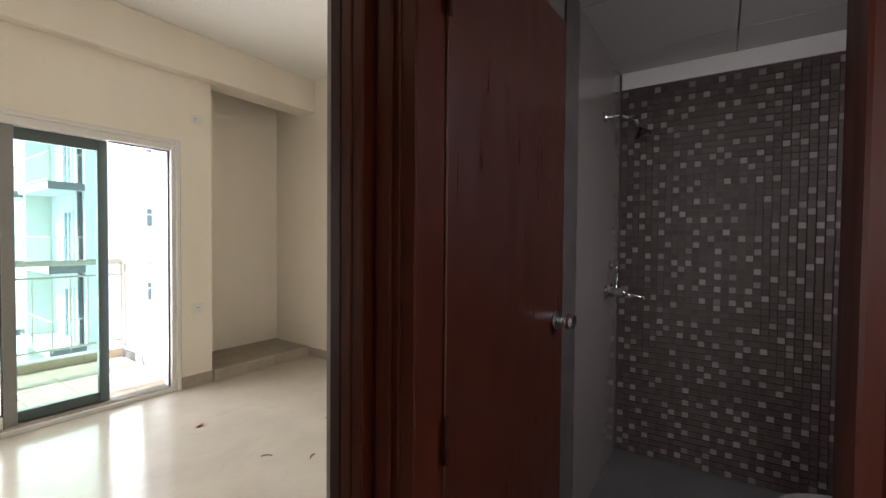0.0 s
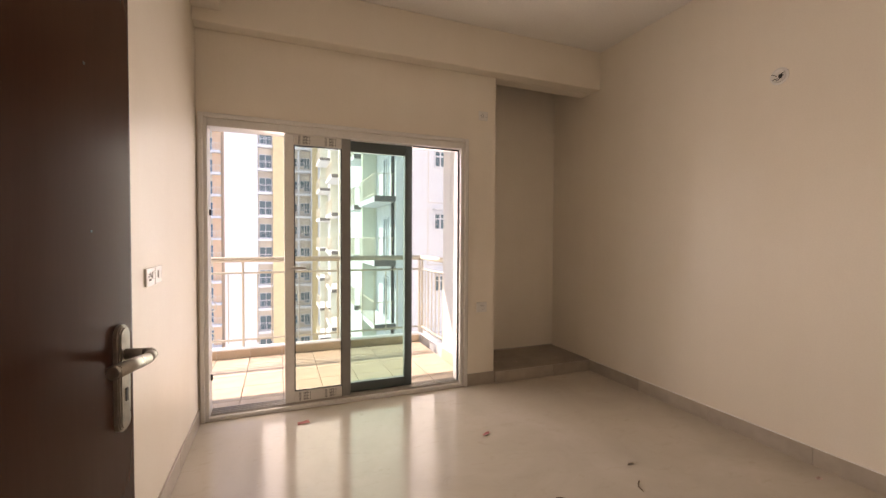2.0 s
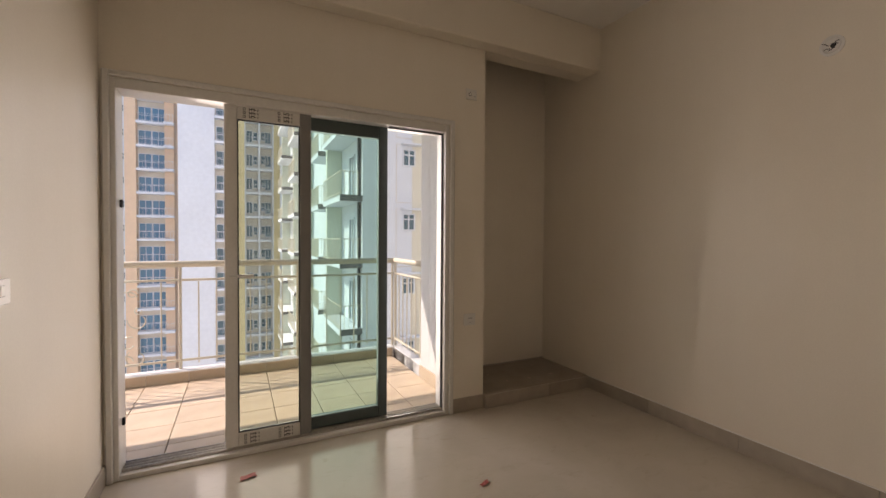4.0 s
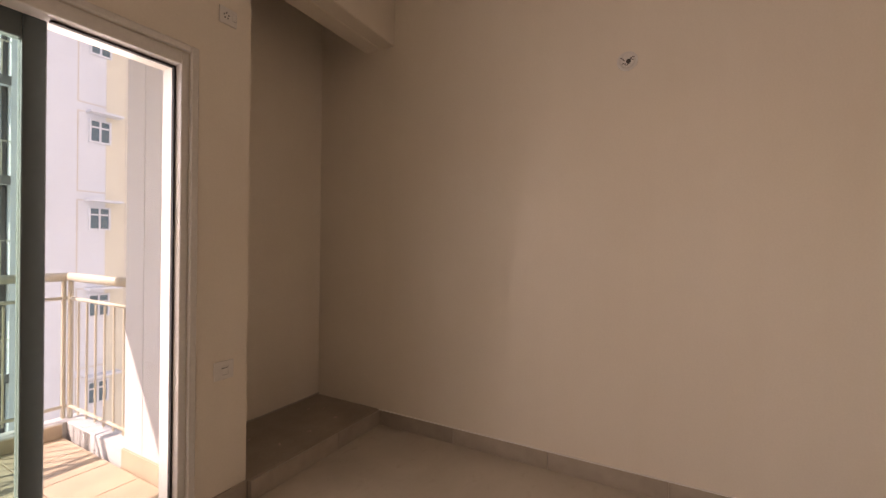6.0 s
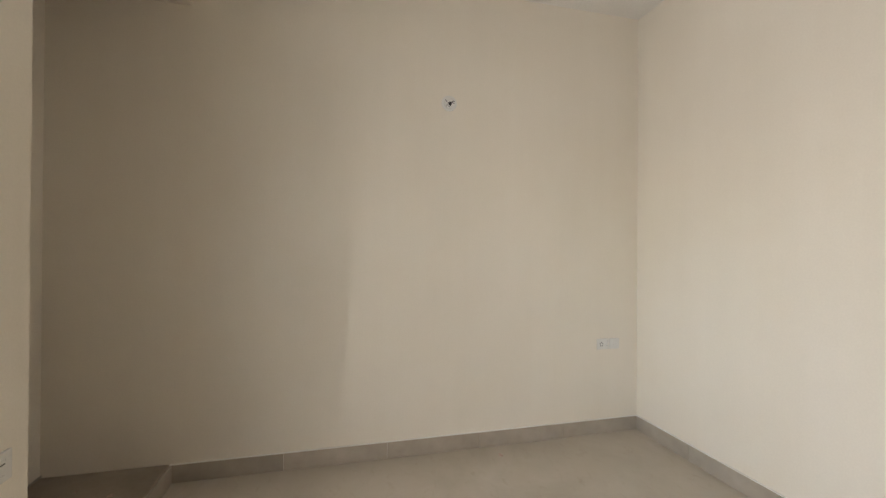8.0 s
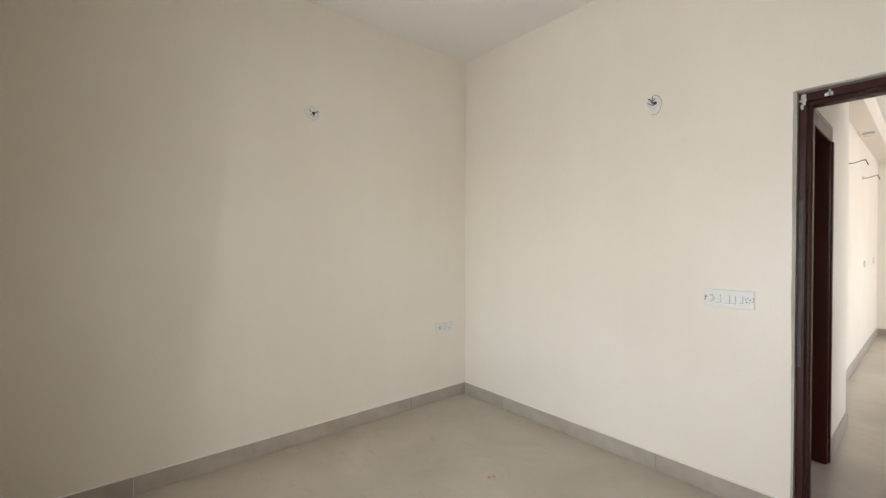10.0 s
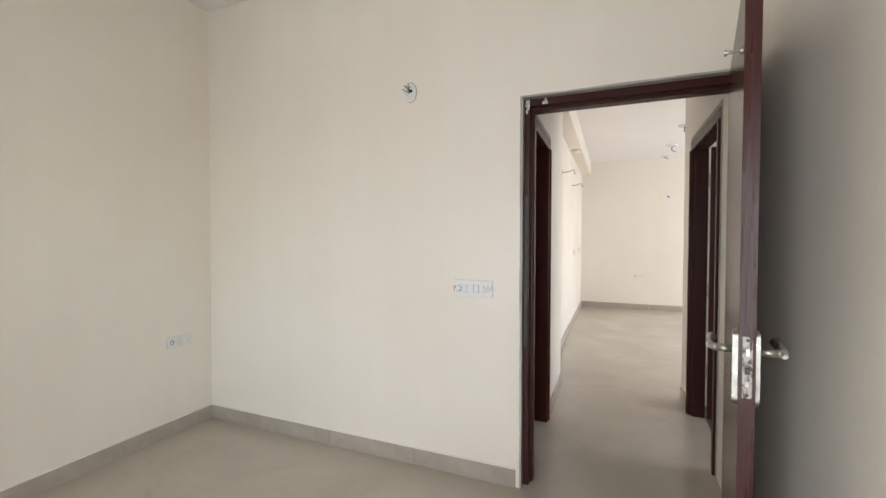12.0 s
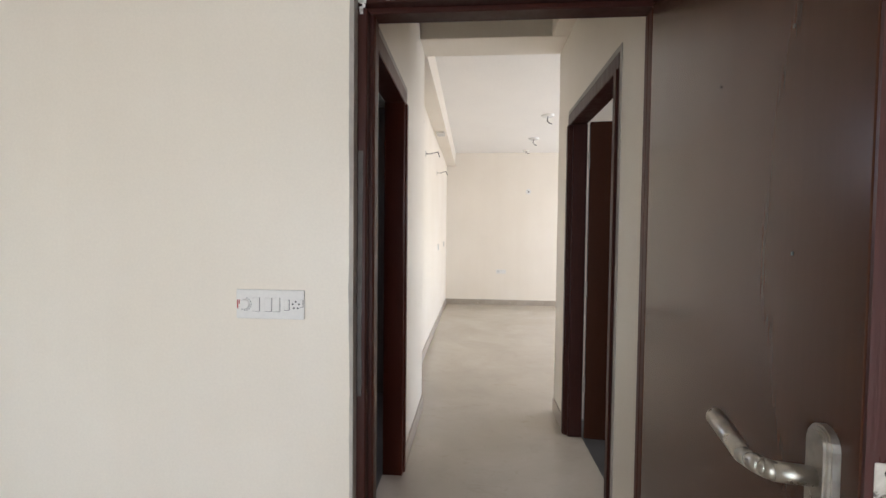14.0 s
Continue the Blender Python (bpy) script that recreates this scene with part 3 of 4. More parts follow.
                add_box(bm, x + 0.076, x + 0.080, b0 - 0.0012, b0 - 0.0004, zz - 0.006, zz + 0.006)
    part("printed_marks", bm, M_BLACK, sash, "rows of black printed marks on the film")
    # handle
    bm = bmesh.new()
    hx, hz = s0 + 0.033, 1.025
    add_cyl(bm, (hx, b0, hz), (hx, b0 - 0.012, hz), 0.022, 20)
    add_cyl(bm, (hx, b0 - 0.012, hz), (hx, b0 - 0.03, hz), 0.011, 14)
    add_box(bm, hx - 0.01, hx + 0.115, b0 - 0.042, b0 - 0.026, hz - 0.004, hz + 0.014, bevel=0.005)
    part("handle", bm, M_UPVC, sash, "grey-white turning handle")
    for z in (0.28, 1.42):
        boxes("catch", [(WX0 + 0.027, WX0 + 0.04, 0.03, 0.05, z - 0.02, z + 0.02)], M_BLACK, w, "small black lock keep", 0.003)


slider()

# ---- balcony ----
M_BTILE_FL = Nodes("balcony_tile_sand", 0.55)
M_BTILE_FL.color(M_BTILE_FL.mix(1.0, M_BTILE_FL.ramp(M_BTILE_FL.noise(5, 6), [(0.3, (0.46, 0.36, 0.26)), (0.7, (0.56, 0.45, 0.33))]),
                                M_BTILE_FL.ramp(M_BTILE_FL.random(), [(0.0, 0.9), (1.0, 1.0)]), "MULTIPLY")).bump(M_BTILE_FL.noise(40, 4), 0.1, 0.004)
M_BTILE_FL = M_BTILE_FL.m
M_EXT = painted("exterior_paint_white", (0.60, 0.60, 0.60), 0.75, 0.06, 50, 0.2)
M_RAIL = painted("rail_paint_cream", (0.66, 0.60, 0.48), 0.4, 0.06, 60, 0.05)
KY, KX = 4.97, 2.03
structure("balcony_slab", [(-2.2, KX + 0.16, 3.535, KY + 0.16, -0.2, -0.035)], M_GROUT, "concrete balcony slab", "floor")
structure("balcony_kerb", [(-2.2, KX + 0.13, KY + 0.012, KY + 0.13, -0.035, 0.09), (KX + 0.012, KX + 0.13, 4.25, KY + 0.012, -0.035, 0.09)], M_EXT, "low white plastered balcony kerb", "kerb", 0.006)
structure("balcony_wall", [(KX + 0.01, KX + 0.30, 4.06, 4.25, -0.2, 3.4), (KX + 0.01, 2.072, 3.53, 4.06, -0.2, 3.4)], M_EXT, "white plastered wall at the balcony's end", "wall", 0.004)
structure("balcony_skirting", [(KX - 0.003, KX + 0.01, 3.535, 4.25, -0.035, 0.10)], M_BTILE_FL, "sand tile skirting on the balcony", "baseboard")
structure("balcony_slab_above", [(-2.6, KX + 0.30, 3.53, 5.45, 2.86, 3.05), (-2.6, KX + 0.30, 5.33, 5.45, 2.80, 2.86)], M_EXT, "underside of the balcony above", "ceiling")
structure("facade_wall", [(-2.2, XL - 0.15, 3.53, 3.60, -0.2, 3.4), (XL - 0.15, NX0, 3.53, 3.56, 2.15, 3.03)], M_EXT, "white plastered outer wall", "wall")
structure("balcony_wall_left", [(-2.4, -2.2, 3.53, 5.2, -0.2, 1.0)], M_EXT, "white plastered wall at the far end of the balcony", "wall")


def railing():
    r = thing("balcony_railing", (0, KY + 0.09, 0.09), "cream painted steel balcony railing with scrolls", "railing", "", "structure")
    xe = KX + 0.05
    for nm, rad, z in (("top_rail", 0.028, 1.015), ("mid_rail", 0.011, 0.875), ("bottom_rail", 0.011, 0.165)):
        bm = bmesh.new()
        add_tube(bm, [(-2.2, 0, z - 0.09), (xe, 0, z - 0.09), (xe, 4.26 - KY - 0.09, z - 0.09)], rad, 14)
        part(nm, bm, M_RAIL, r, smooth=True)
    xs = [0.09 + 0.14 * i for i in range(-15, 15)]
    for i, x in enumerate(xs):
        if -0.38 < x < -0.12 or -1.36 < x < -1.09:
            continue
        bm = bmesh.new()
        main = i % 7 == 1
        add_cyl(bm, (x, 0, 0 if main else 0.04), (x, 0, 0.90 if main else 0.77), 0.013 if main else 0.006, 8)
        part("post" if main else "baluster", bm, M_RAIL, r)
    for i in range(7):
        y = -0.02 - i * 0.115
        bm = bmesh.new()
        add_cyl(bm, (xe, y, 0 if i == 0 else 0.04), (xe, y, 0.90 if i == 0 else 0.77), 0.016 if i == 0 else 0.007, 8)
        part("post" if i == 0 else "baluster", bm, M_RAIL, r)
    # scroll panel
    for cx in (-0.25, -1.23):
        for (dx, dz, rad, a0, a1) in ((-0.045, 0.62, 0.085, 20, 250), (0.035, 0.45, 0.075, 170, 400), (0.0, 0.68, 0.04, 0, 300), (-0.03, 0.26, 0.06, 60, 330), (0.02, 0.13, 0.075, 130, 420), (-0.05, 0.11, 0.05, 0, 250), (0.04, 0.53, 0.03, 100, 380)):
            bm = bmesh.new()
            pts = []
            for k in range(15):
                a = radians(a0 + (a1 - a0) * k / 14)
                rr = rad * (1 - 0.35 * k / 14)
                pts.append((cx + dx + rr * math.cos(a), 0, dz + rr * math.sin(a)))
            add_tube(bm, pts, 0.0055, 6)
            part("scroll", bm, M_RAIL, r)


railing()

# ---- outside ----
structure("ground", [(-400, 400, 6, 900, -24.3, -24.0)], painted("ground_dusty", (0.46, 0.43, 0.38), 0.95, 0.2, 0.8, 0.1, 0.02), "dusty ground far below", "ground")


# ---- buildings outside ----
# white paint with the sky's blue cast on shaded walls put into its colour
M_TWHITE = painted("tower_paint_white_sky_cast", (0.74, 0.78, 0.82), 0.85, 0.06, 2, 0.05, 0.15)
M_TYELLOW = painted("tower_paint_yellow", (0.76, 0.64, 0.38), 0.85, 0.06, 2, 0.05, 0.2)
M_TPEACH = painted("tower_paint_peach", (0.78, 0.58, 0.40), 0.85, 0.06, 2, 0.05, 0.2)
M_TGREEN = painted("tower_paint_pale_green", (0.66, 0.70, 0.60), 0.85, 0.06, 2, 0.05, 0.2)
# grey of the shed roof, and of the shade painted on slab ends
M_TGREY = painted("slab_shade_and_roof_grey", (0.17, 0.17, 0.17), 0.8, 0.15, 3, 0.1, 0.6)
# recessed bays and grooves: their shade is put into this darker paint
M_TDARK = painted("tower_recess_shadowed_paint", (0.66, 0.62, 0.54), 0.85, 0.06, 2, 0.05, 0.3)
M_TPIPE = painted("drain_pipe_dark_grey", (0.07, 0.07, 0.075), 0.5, 0.1)
G = -24.0


def mesh_of(bounds, mat, name):
    bm = bmesh.new()
    for b in bounds:
        add_box(bm, *b)
    me = bpy.data.meshes.new(name)
    bm.to_mesh(me)
    bm.free()
    me.materials.append(mat)
    return me


def win_meshes(w, h, glass_mat, mullions=1, transom=0.0, fr=0.06, frame_mat=None):
    """Frame and pane meshes of a window facing -y, base at its lower middle."""
    b = [(-w / 2, -w / 2 + fr, -0.08, 0.0, 0, h), (w / 2 - fr, w / 2, -0.08, 0.0, 0, h), (-w / 2 + fr, w / 2 - fr, -0.08, 0, 0, fr), (-w / 2 + fr, w / 2 - fr, -0.08, 0, h - fr, h)]
    for i in range(mullions):
        x = -w / 2 + w * (i + 1) / (mullions + 1)
        b.append((x - fr / 2, x + fr / 2, -0.07, 0, fr, h - fr))
    if transom:
        b.append((-w / 2 + fr, w / 2 - fr, -0.065, 0, transom - fr / 2, transom + fr / 2))
    return mesh_of(b, frame_mat or M_TWHITE, "window_frame"), mesh_of([(-w / 2 + fr, w / 2 - fr, -0.03, -0.01, fr, h - fr)], glass_mat, "pane")


def put_window(parent, meshes, m):
    f = shared("window", meshes[0], parent, m)
    shared("pane", meshes[1], f, Matrix.Identity(4))
    return f


def rail_mesh(w, d, h, mat, n=0):
    """A light balcony railing round a slab that sticks out by d towards -y."""
    t = 0.03
    b = [(-w / 2, w / 2, -d, -d + t, h - t, h), (-w / 2, -w / 2 + t, -d + t, 0, h - t, h), (w / 2 - t, w / 2, -d + t, 0, h - t, h), (-w / 2, w / 2, -d, -d + t, 0.1, 0.13)]
    k = max(2, n or int(w / 0.35))
    for i in range(k + 1):
        x = -w / 2 + (w - t) * i / k
        b.append((x, x + 0.02, -d + 0.005, -d + 0.025, 0.13, h - t))
    return mesh_of(b, mat, "railing")


def tower(name, label, m, blocks, columns, z_first, pitch, floors):
    """blocks: painted masses; columns: what repeats on each storey."""
    t = thing(name, m, label, "building", "towers outside", "structure")
    for nm, bounds, mat in blocks:
        boxes(nm, bounds, mat, t)
    for k in range(floors):
        z = z_first + k * pitch
        for kind, me, x, y, dz in columns:
            mt = Matrix.Translation((x, y, z + dz))
            if kind == "window":
                put_window(t, me, mt)
            else:
                shared(kind, me, t, mt)
    return t


# far tower with blue windows and peach strips
wA = win_meshes(1.45, 2.0, M_GLASS_BLUE, 1, 0.9)
wS = win_meshes(0.6, 0.9, M_GLASS_FAR, 0, 0.5)
slabA = mesh_of([(-1.75, 1.75, -1.1, 0, -0.3, 0.0)], M_TWHITE, "balcony_slab")
slabA2 = mesh_of([(-0.55, 0.55, -1.0, 0, -0.3, 0.0)], M_TWHITE, "balcony_slab")
tower("apartment_building", "tall white and peach apartment tower with blue balcony windows", (-9.7, 67.0, G),
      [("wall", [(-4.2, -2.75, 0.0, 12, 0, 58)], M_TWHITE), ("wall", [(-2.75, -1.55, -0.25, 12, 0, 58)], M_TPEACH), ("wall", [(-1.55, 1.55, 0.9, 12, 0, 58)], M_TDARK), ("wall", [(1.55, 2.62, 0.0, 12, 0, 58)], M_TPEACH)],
      [("window", wA, -0.72, 0.9, 0.05), ("window", wA, 0.78, 0.9, 0.05), ("window", wS, -3.1, 0.0, 0.9), ("balcony_slab", slabA, 0, 0.9, 0), ("railing", rail_mesh(3.4, 1.05, 1.0, M_TWHITE, 8), 0, 0.9, 0),
       ("balcony_slab", slabA2, 2.1, 0.0, 0), ("railing", rail_mesh(1.0, 0.95, 1.0, M_TWHITE, 3), 2.1, 0.0, 0)], 0.5, 3.08, 18)
# tower with a blank white gable and yellow fins
wB = win_meshes(1.55, 1.9, M_GLASS_FAR, 1, 0.9)
wG = win_meshes(0.75, 1.5, M_GLASS_FAR, 1, 0.0)
wD = win_meshes(0.55, 1.1, M_GLASS_FAR, 0, 0.5)
slabB = mesh_of([(-0.93, 0.93, -1.0, 0, -0.32, 0.0)], M_TWHITE, "balcony_slab")
slabG = mesh_of([(-0.82, 0.82, -0.95, 0, -0.3, 0.0)], M_TWHITE, "balcony_slab")
tower("apartment_building", "tall white apartment tower with yellow fins and grey balconies", (-1.35, 60.0, G),
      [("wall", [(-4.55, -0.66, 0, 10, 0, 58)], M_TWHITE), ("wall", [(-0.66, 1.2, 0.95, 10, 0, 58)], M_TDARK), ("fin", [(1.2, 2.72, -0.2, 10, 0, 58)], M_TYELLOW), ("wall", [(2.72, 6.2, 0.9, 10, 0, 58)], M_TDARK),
       ("divider", [(2.72, 2.86, -0.1, 0.9, 0, 58)], M_TWHITE), ("divider", [(4.36, 4.56, -0.1, 0.9, 0, 58)], M_TWHITE), ("divider", [(6.06, 6.2, -0.1, 0.9, 0, 58)], M_TWHITE), ("fin", [(6.2, 8.4, -0.2, 10, 0, 58)], M_TYELLOW)],
      [("window", wB, 0.27, 0.95, 0.05), ("window", wG, 3.3, 0.9, 0.35), ("window", wD, 4.02, 0.9, 0.6), ("window", wG, 5.55, 0.9, 0.35), ("window", wD, 4.95, 0.9, 0.7),
       ("balcony_slab", slabB, 0.27, 0.95, 0), ("railing", rail_mesh(1.8, 0.95, 1.0, M_TWHITE, 5), 0.27, 0.95, 0),
       ("balcony_slab", slabG, 3.6, 0.9, 0), ("balcony_slab", slabG, 5.3, 0.9, 0), ("railing", rail_mesh(1.5, 0.9, 0.9, M_TWHITE, 4), 3.6, 0.9, 0), ("railing", rail_mesh(1.5, 0.9, 0.9, M_TWHITE, 4), 5.3, 0.9, 0)], 0.3, 3.1, 18)
# hazy tower further off
wF = win_meshes(2.2, 1.4, M_GLASS_FAR, 1, 0)
tower("apartment_building", "distant pale apartment block with strip balconies", (-34.0, 128.0, G),
      [("wall", [(-8, 7.0, 0, 14, 0, 40)], M_TWHITE)],
      [("window", wF, -4.5, 0, 0.9), ("window", wF, 0, 0, 0.9), ("window", wF, 4.5, 0, 0.9), ("balcony_slab", mesh_of([(-8, 7, -0.8, 0, 0, 0.35)], M_TWHITE, "balcony_slab"), 0, 0, 0)], 0.5, 3.0, 13)


# the neighbouring wing: gable with small hooded windows, and a side with stacked balconies
def near_wing():
    t = thing("apartment_building", (5.5, 18.8, G), "white apartment wing with stacked balconies and small hooded windows", "building", "towers outside", "structure")
    boxes("wall", [(0.0, 9.0, 0.0, 40.0, 0, 52)], M_TWHITE, t)
    boxes("paint_band", [(2.36, 9.0, -0.012, 0.0, 0, 52)], painted("gable_paint_pale_cream", (0.78, 0.74, 0.60), 0.85, 0.06, 2, 0.05, 0.2), t, "pale yellow painted band on the gable")
    boxes("pipe", [(-0.14, -0.02, 0.25, 0.37, 0, 52)], M_TPIPE, t, "dark drain pipe")
    for y in (4.0, 13.4, 18.6, 28.0):
        boxes("pier", [(-0.78, 0.0, y, y + 0.32, 0, 52)], M_TGREEN, t)
    wN = win_meshes(0.62, 0.78, M_GLASS_FAR, 1, 0.52, 0.05)
    hood = mesh_of([(-0.4, 0.55, -0.42, 0, 0, 0.07)], M_TWHITE, "hood")
    # groove lines are thin raised strips, with the shade in their darker colour
    groove = mesh_of([(-0.62, -0.585, -0.008, 0, -1.7, 1.0), (0.75, 0.785, -0.02, 0, -1.7, 1.0), (-0.585, 0.75, -0.008, 0, 0.965, 1.0), (-0.585, 0.75, -0.008, 0, -1.7, -1.665)], M_TDARK, "groove")
    dr = win_meshes(1.0, 2.05, M_GLASS_FAR, 1, 0, 0.09)
    turn = Matrix.Rotation(radians(-90), 4, "Z")
    stacks = ((0.0, 4.0, 1.0), (5.7, 8.4, 0.95), (14.0, 18.4, 1.25), (23.5, 27.8, 1.25))
    # dark strip on each slab's near end: shade of the side away from the sun
    slabs = [(mesh_of([(-d, 0, y0, y1, -0.02, 0.0), (-d + 0.02, 0, y0 + 0.02, y1, -0.25, -0.02)], M_TWHITE, "balcony_slab"), mesh_of([(-d, 0.0, y0 - 0.02, y0 + 0.018, -0.25, 0.02)], M_TGREY, "slab_end_shade"),
              mesh_of([(-d + 0.02, -d + 0.05, y0 + 0.03, y1, 1.02, 1.06), (-d + 0.05, 0, y0 + 0.03, y0 + 0.06, 1.02, 1.06), (-d + 0.02, -d + 0.05, y0 + 0.03, y1, 0.1, 0.13)]
                      + [(-d + 0.025, -d + 0.045, y0 + 0.05 + (y1 - y0 - 0.1) * i / 16, y0 + 0.07 + (y1 - y0 - 0.1) * i / 16, 0.0, 1.02) for i in range(17)]
                      + [(-d * i / 5, -d * i / 5 + 0.02, y0 + 0.035, y0 + 0.055, 0.0, 1.02) for i in range(1, 5)], M_RAIL, "railing"), y0, y1, d) for y0, y1, d in stacks]
    for k in range(14):
        zz = 24.0 + 3.16 + (k - 9) * 2.95
        for sl, en, ra, y0, y1, d in slabs:
            s = shared("balcony_slab", sl, t, Matrix.Translation((0, 0, zz)))
            shared("slab_end_shade", en, s, Matrix.Identity(4))
            shared("railing", ra, t, Matrix.Translation((0, 0, zz)))
            put_window(t, dr, Matrix.Translation((0, y0 + (y1 - y0) * 0.42, zz + 0.02)) @ turn)
        zw = 24.0 + 4.63 + (k - 9) * 2.97
        w = put_window(t, wN, Matrix.Translation((2.18, 0, zw)))
        shared("hood", hood, t, Matrix.Translation((2.18, 0, zw + 0.95)))
        shared("groove", groove, t, Matrix.Translation((2.18, 0, zw)))


near_wing()
structure("car_park", [(-60, -14, 96, 135, -24.0, -23.95)], painted("asphalt", (0.06, 0.06, 0.06), 0.9, 0.2, 3, 0.1, 0.3), "grey car park far below", "road")


# outer wall of this building round the flat, unseen: added to bounce sunlight
structure("bounce_facade", [(-40, -2.6, 3.2, 3.5, G, 30), (2.4, 40, 4.1, 4.3, G, 30), (-2.6, 2.4, 3.57, 3.7, 3.42, 30), (-2.6, 2.4, 3.57, 3.7, G, -0.25)], M_EXT, "unseen white outer wall, added to bounce sunlight", "wall")


# ---- far below ----
M_CARW = painted("car_paint_white", (0.70, 0.70, 0.70), 0.25, 0.03, 5, 0.02)
M_TYRE = painted("tyre_rubber", (0.02, 0.02, 0.02), 0.8, 0.1)
M_LEAVES = painted("hedge_leaves", (0.07, 0.11, 0.035), 0.8, 0.35, 8, 0.3, 2)


def car(x, y, rot):
    c = thing("car", pose(x, y, G + 0.05, 0, 0, rot), "small white hatchback parked far below", "car", "parked cars")
    bm = bmesh.new()
    add_box(bm, -2.0, 2.0, -0.85, 0.85, 0.3, 0.95, bevel=0.18, seg=2)
    part("body", bm, M_CARW, c)
    bm = bmesh.new()
    add_box(bm, -1.5, 0.9, -0.74, 0.74, 0.9, 1.5, bevel=0.22, seg=2)
    part("cabin", bm, M_GLASS_FAR, c, "dark glazed cabin")
    for wx in (-1.25, 1.25):
        for wy in (-0.85, 0.85):
            bm = bmesh.new()
            add_cyl(bm, (wx, wy - 0.1, 0.32), (wx, wy + 0.1, 0.32), 0.32, 16)
            part("wheel", bm, M_TYRE, c)


car(-20.5, 112, 20)
car(-23.0, 120, 15)
car(-25.5, 128, 10)
rnd_ = random.Random(8)
bm_ = bmesh.new()
for i in range(260):
    x_, y_ = rnd_.uniform(-22, -16), rnd_.uniform(98, 104)
    bmesh.ops.create_icosphere(bm_, subdivisions=1, radius=rnd_.uniform(0.2, 0.5), matrix=pose(x_, y_, G + rnd_.uniform(0.1, 1.2), rnd_.uniform(0, 90), 0, rnd_.uniform(0, 180)) @ Matrix.Diagonal((1, 0.8, 0.6, 1)))
tagged(part("hedge", bm_, M_LEAVES), "green clipped shrubs beside the car park", "shrubs", "", "stuff")
structure("shed_roof", [(-34, -22, 138, 146, G + 3.0, G + 3.3), (-33.6, -22.4, 138.4, 145.6, G, G + 3.0)], M_TGREY, "long grey shed roof beyond the car park", "building")


# ---- skirting tiles ----
def skirting(name, runs, label, h=0.1, mat=None):
    """A row of skirting tiles, each piece an object, along each run (start, end, inward normal)."""
    b = thing(name, (0, 0, 0), label, "baseboard", "", "structure")
    cache = {}
    for p, q, n in runs:
        p, q, n = Vector((*p, 0)), Vector((*q, 0)), Vector((*n, 0))
        d = (q - p).normalized()
        L, s = (q - p).length, 0.0
        while s < L - 0.01:
            l = min(0.6, L - s)
            key = round(l, 3)
            if key not in cache:
                bm = bmesh.new()
                add_box(bm, 0.001, l - 0.001, 0.0, 0.011, 0.0, h, bevel=0.0015)
                me = bpy.data.meshes.new("tile")
                bm.to_mesh(me)
                bm.free()
                me.materials.append(mat or M_SKIRT_R)
                cache[key] = me
            o = p + d * s
            m = Matrix(((d.x, n.x, 0, o.x), (d.y, n.y, 0, o.y), (0, 0, 1, 0), (0, 0, 0, 1)))
            shared("tile", cache[key], b, m)
            s += l
    return b


_n = Nodes("skirting_tile_pieces", 0.3)
_c = _n.ramp(_n.noise(6, 6, 0.65), [(0.3, (0.36, 0.31, 0.25)), (0.7, (0.46, 0.40, 0.33))])
_n.color(_n.mix(1.0, _c, _n.ramp(_n.random(), [(0.0, 0.86), (1.0, 1.0)]), "MULTIPLY")).bump(_n.noise(30, 4), 0.05, 0.003)
M_SKIRT_R = _n.m
skirting("baseboard", [((XR, YD), (XR, 3.355), (-1, 0)), ((DX1 + 0.02, YD), (XR - 0.011, YD), (0, 1)), ((WX1 + 0.022, YW), (NX0, YW), (0, -1)), ((NX0, 3.355), (XR - 0.011, 3.355), (0, -1)), ((XL, YD), (XL, YW), (1, 0))],
         "beige skirting tiles round the bedroom")
skirting("baseboard", [((CX1, SY0 - 0.02), (CX1, CY), (-1, 0)), ((CX1, CY), (LX, CY), (0, -1)), ((LX, CY), (LX, LY), (-1, 0)), ((LX - 0.011, LY), (-4.5, LY), (0, 1)), ((CX0, TY0 - 0.01), (CX0, CYR), (1, 0)), ((CX0, CYR), (-4.5, CYR), (0, -1))],
         "beige skirting tiles along corridor and living room", 0.1)
# white paint line left along the skirting's top edge
structure("paint_line", [(XR - 0.013, XR, YD, 3.355, 0.1, 0.103), (DX1 + 0.02, XR, YD, YD + 0.013, 0.1, 0.103)], M_CEIL, "white paint smear along the skirting top", "trim")


# ---- electrical fittings ----
def frame_on(p, n):
    """A pose at p whose -y axis is the wall's outward normal n."""
    n = Vector((*n, 0)).normalized()
    x = Vector((-n.y, n.x, 0))
    return Matrix(((x.x, -n.x, 0, p[0]), (x.y, -n.y, 0, p[1]), (0, 0, 1, p[2]), (0, 0, 0, 1)))


def holes(pts, r):
    bm = bmesh.new()
    for x, z in pts:
        add_cyl(bm, (x, -0.0095, z), (x, -0.0112, z), r, 8)
    return bm


def plate(t, w, h, x=0.0, d=0.009):
    bm = bmesh.new()
    add_box(bm, x - w / 2, x + w / 2, -d, 0, -h / 2, h / 2, bevel=0.003, seg=2)
    return part("plate", bm, M_PLASTIC, t)


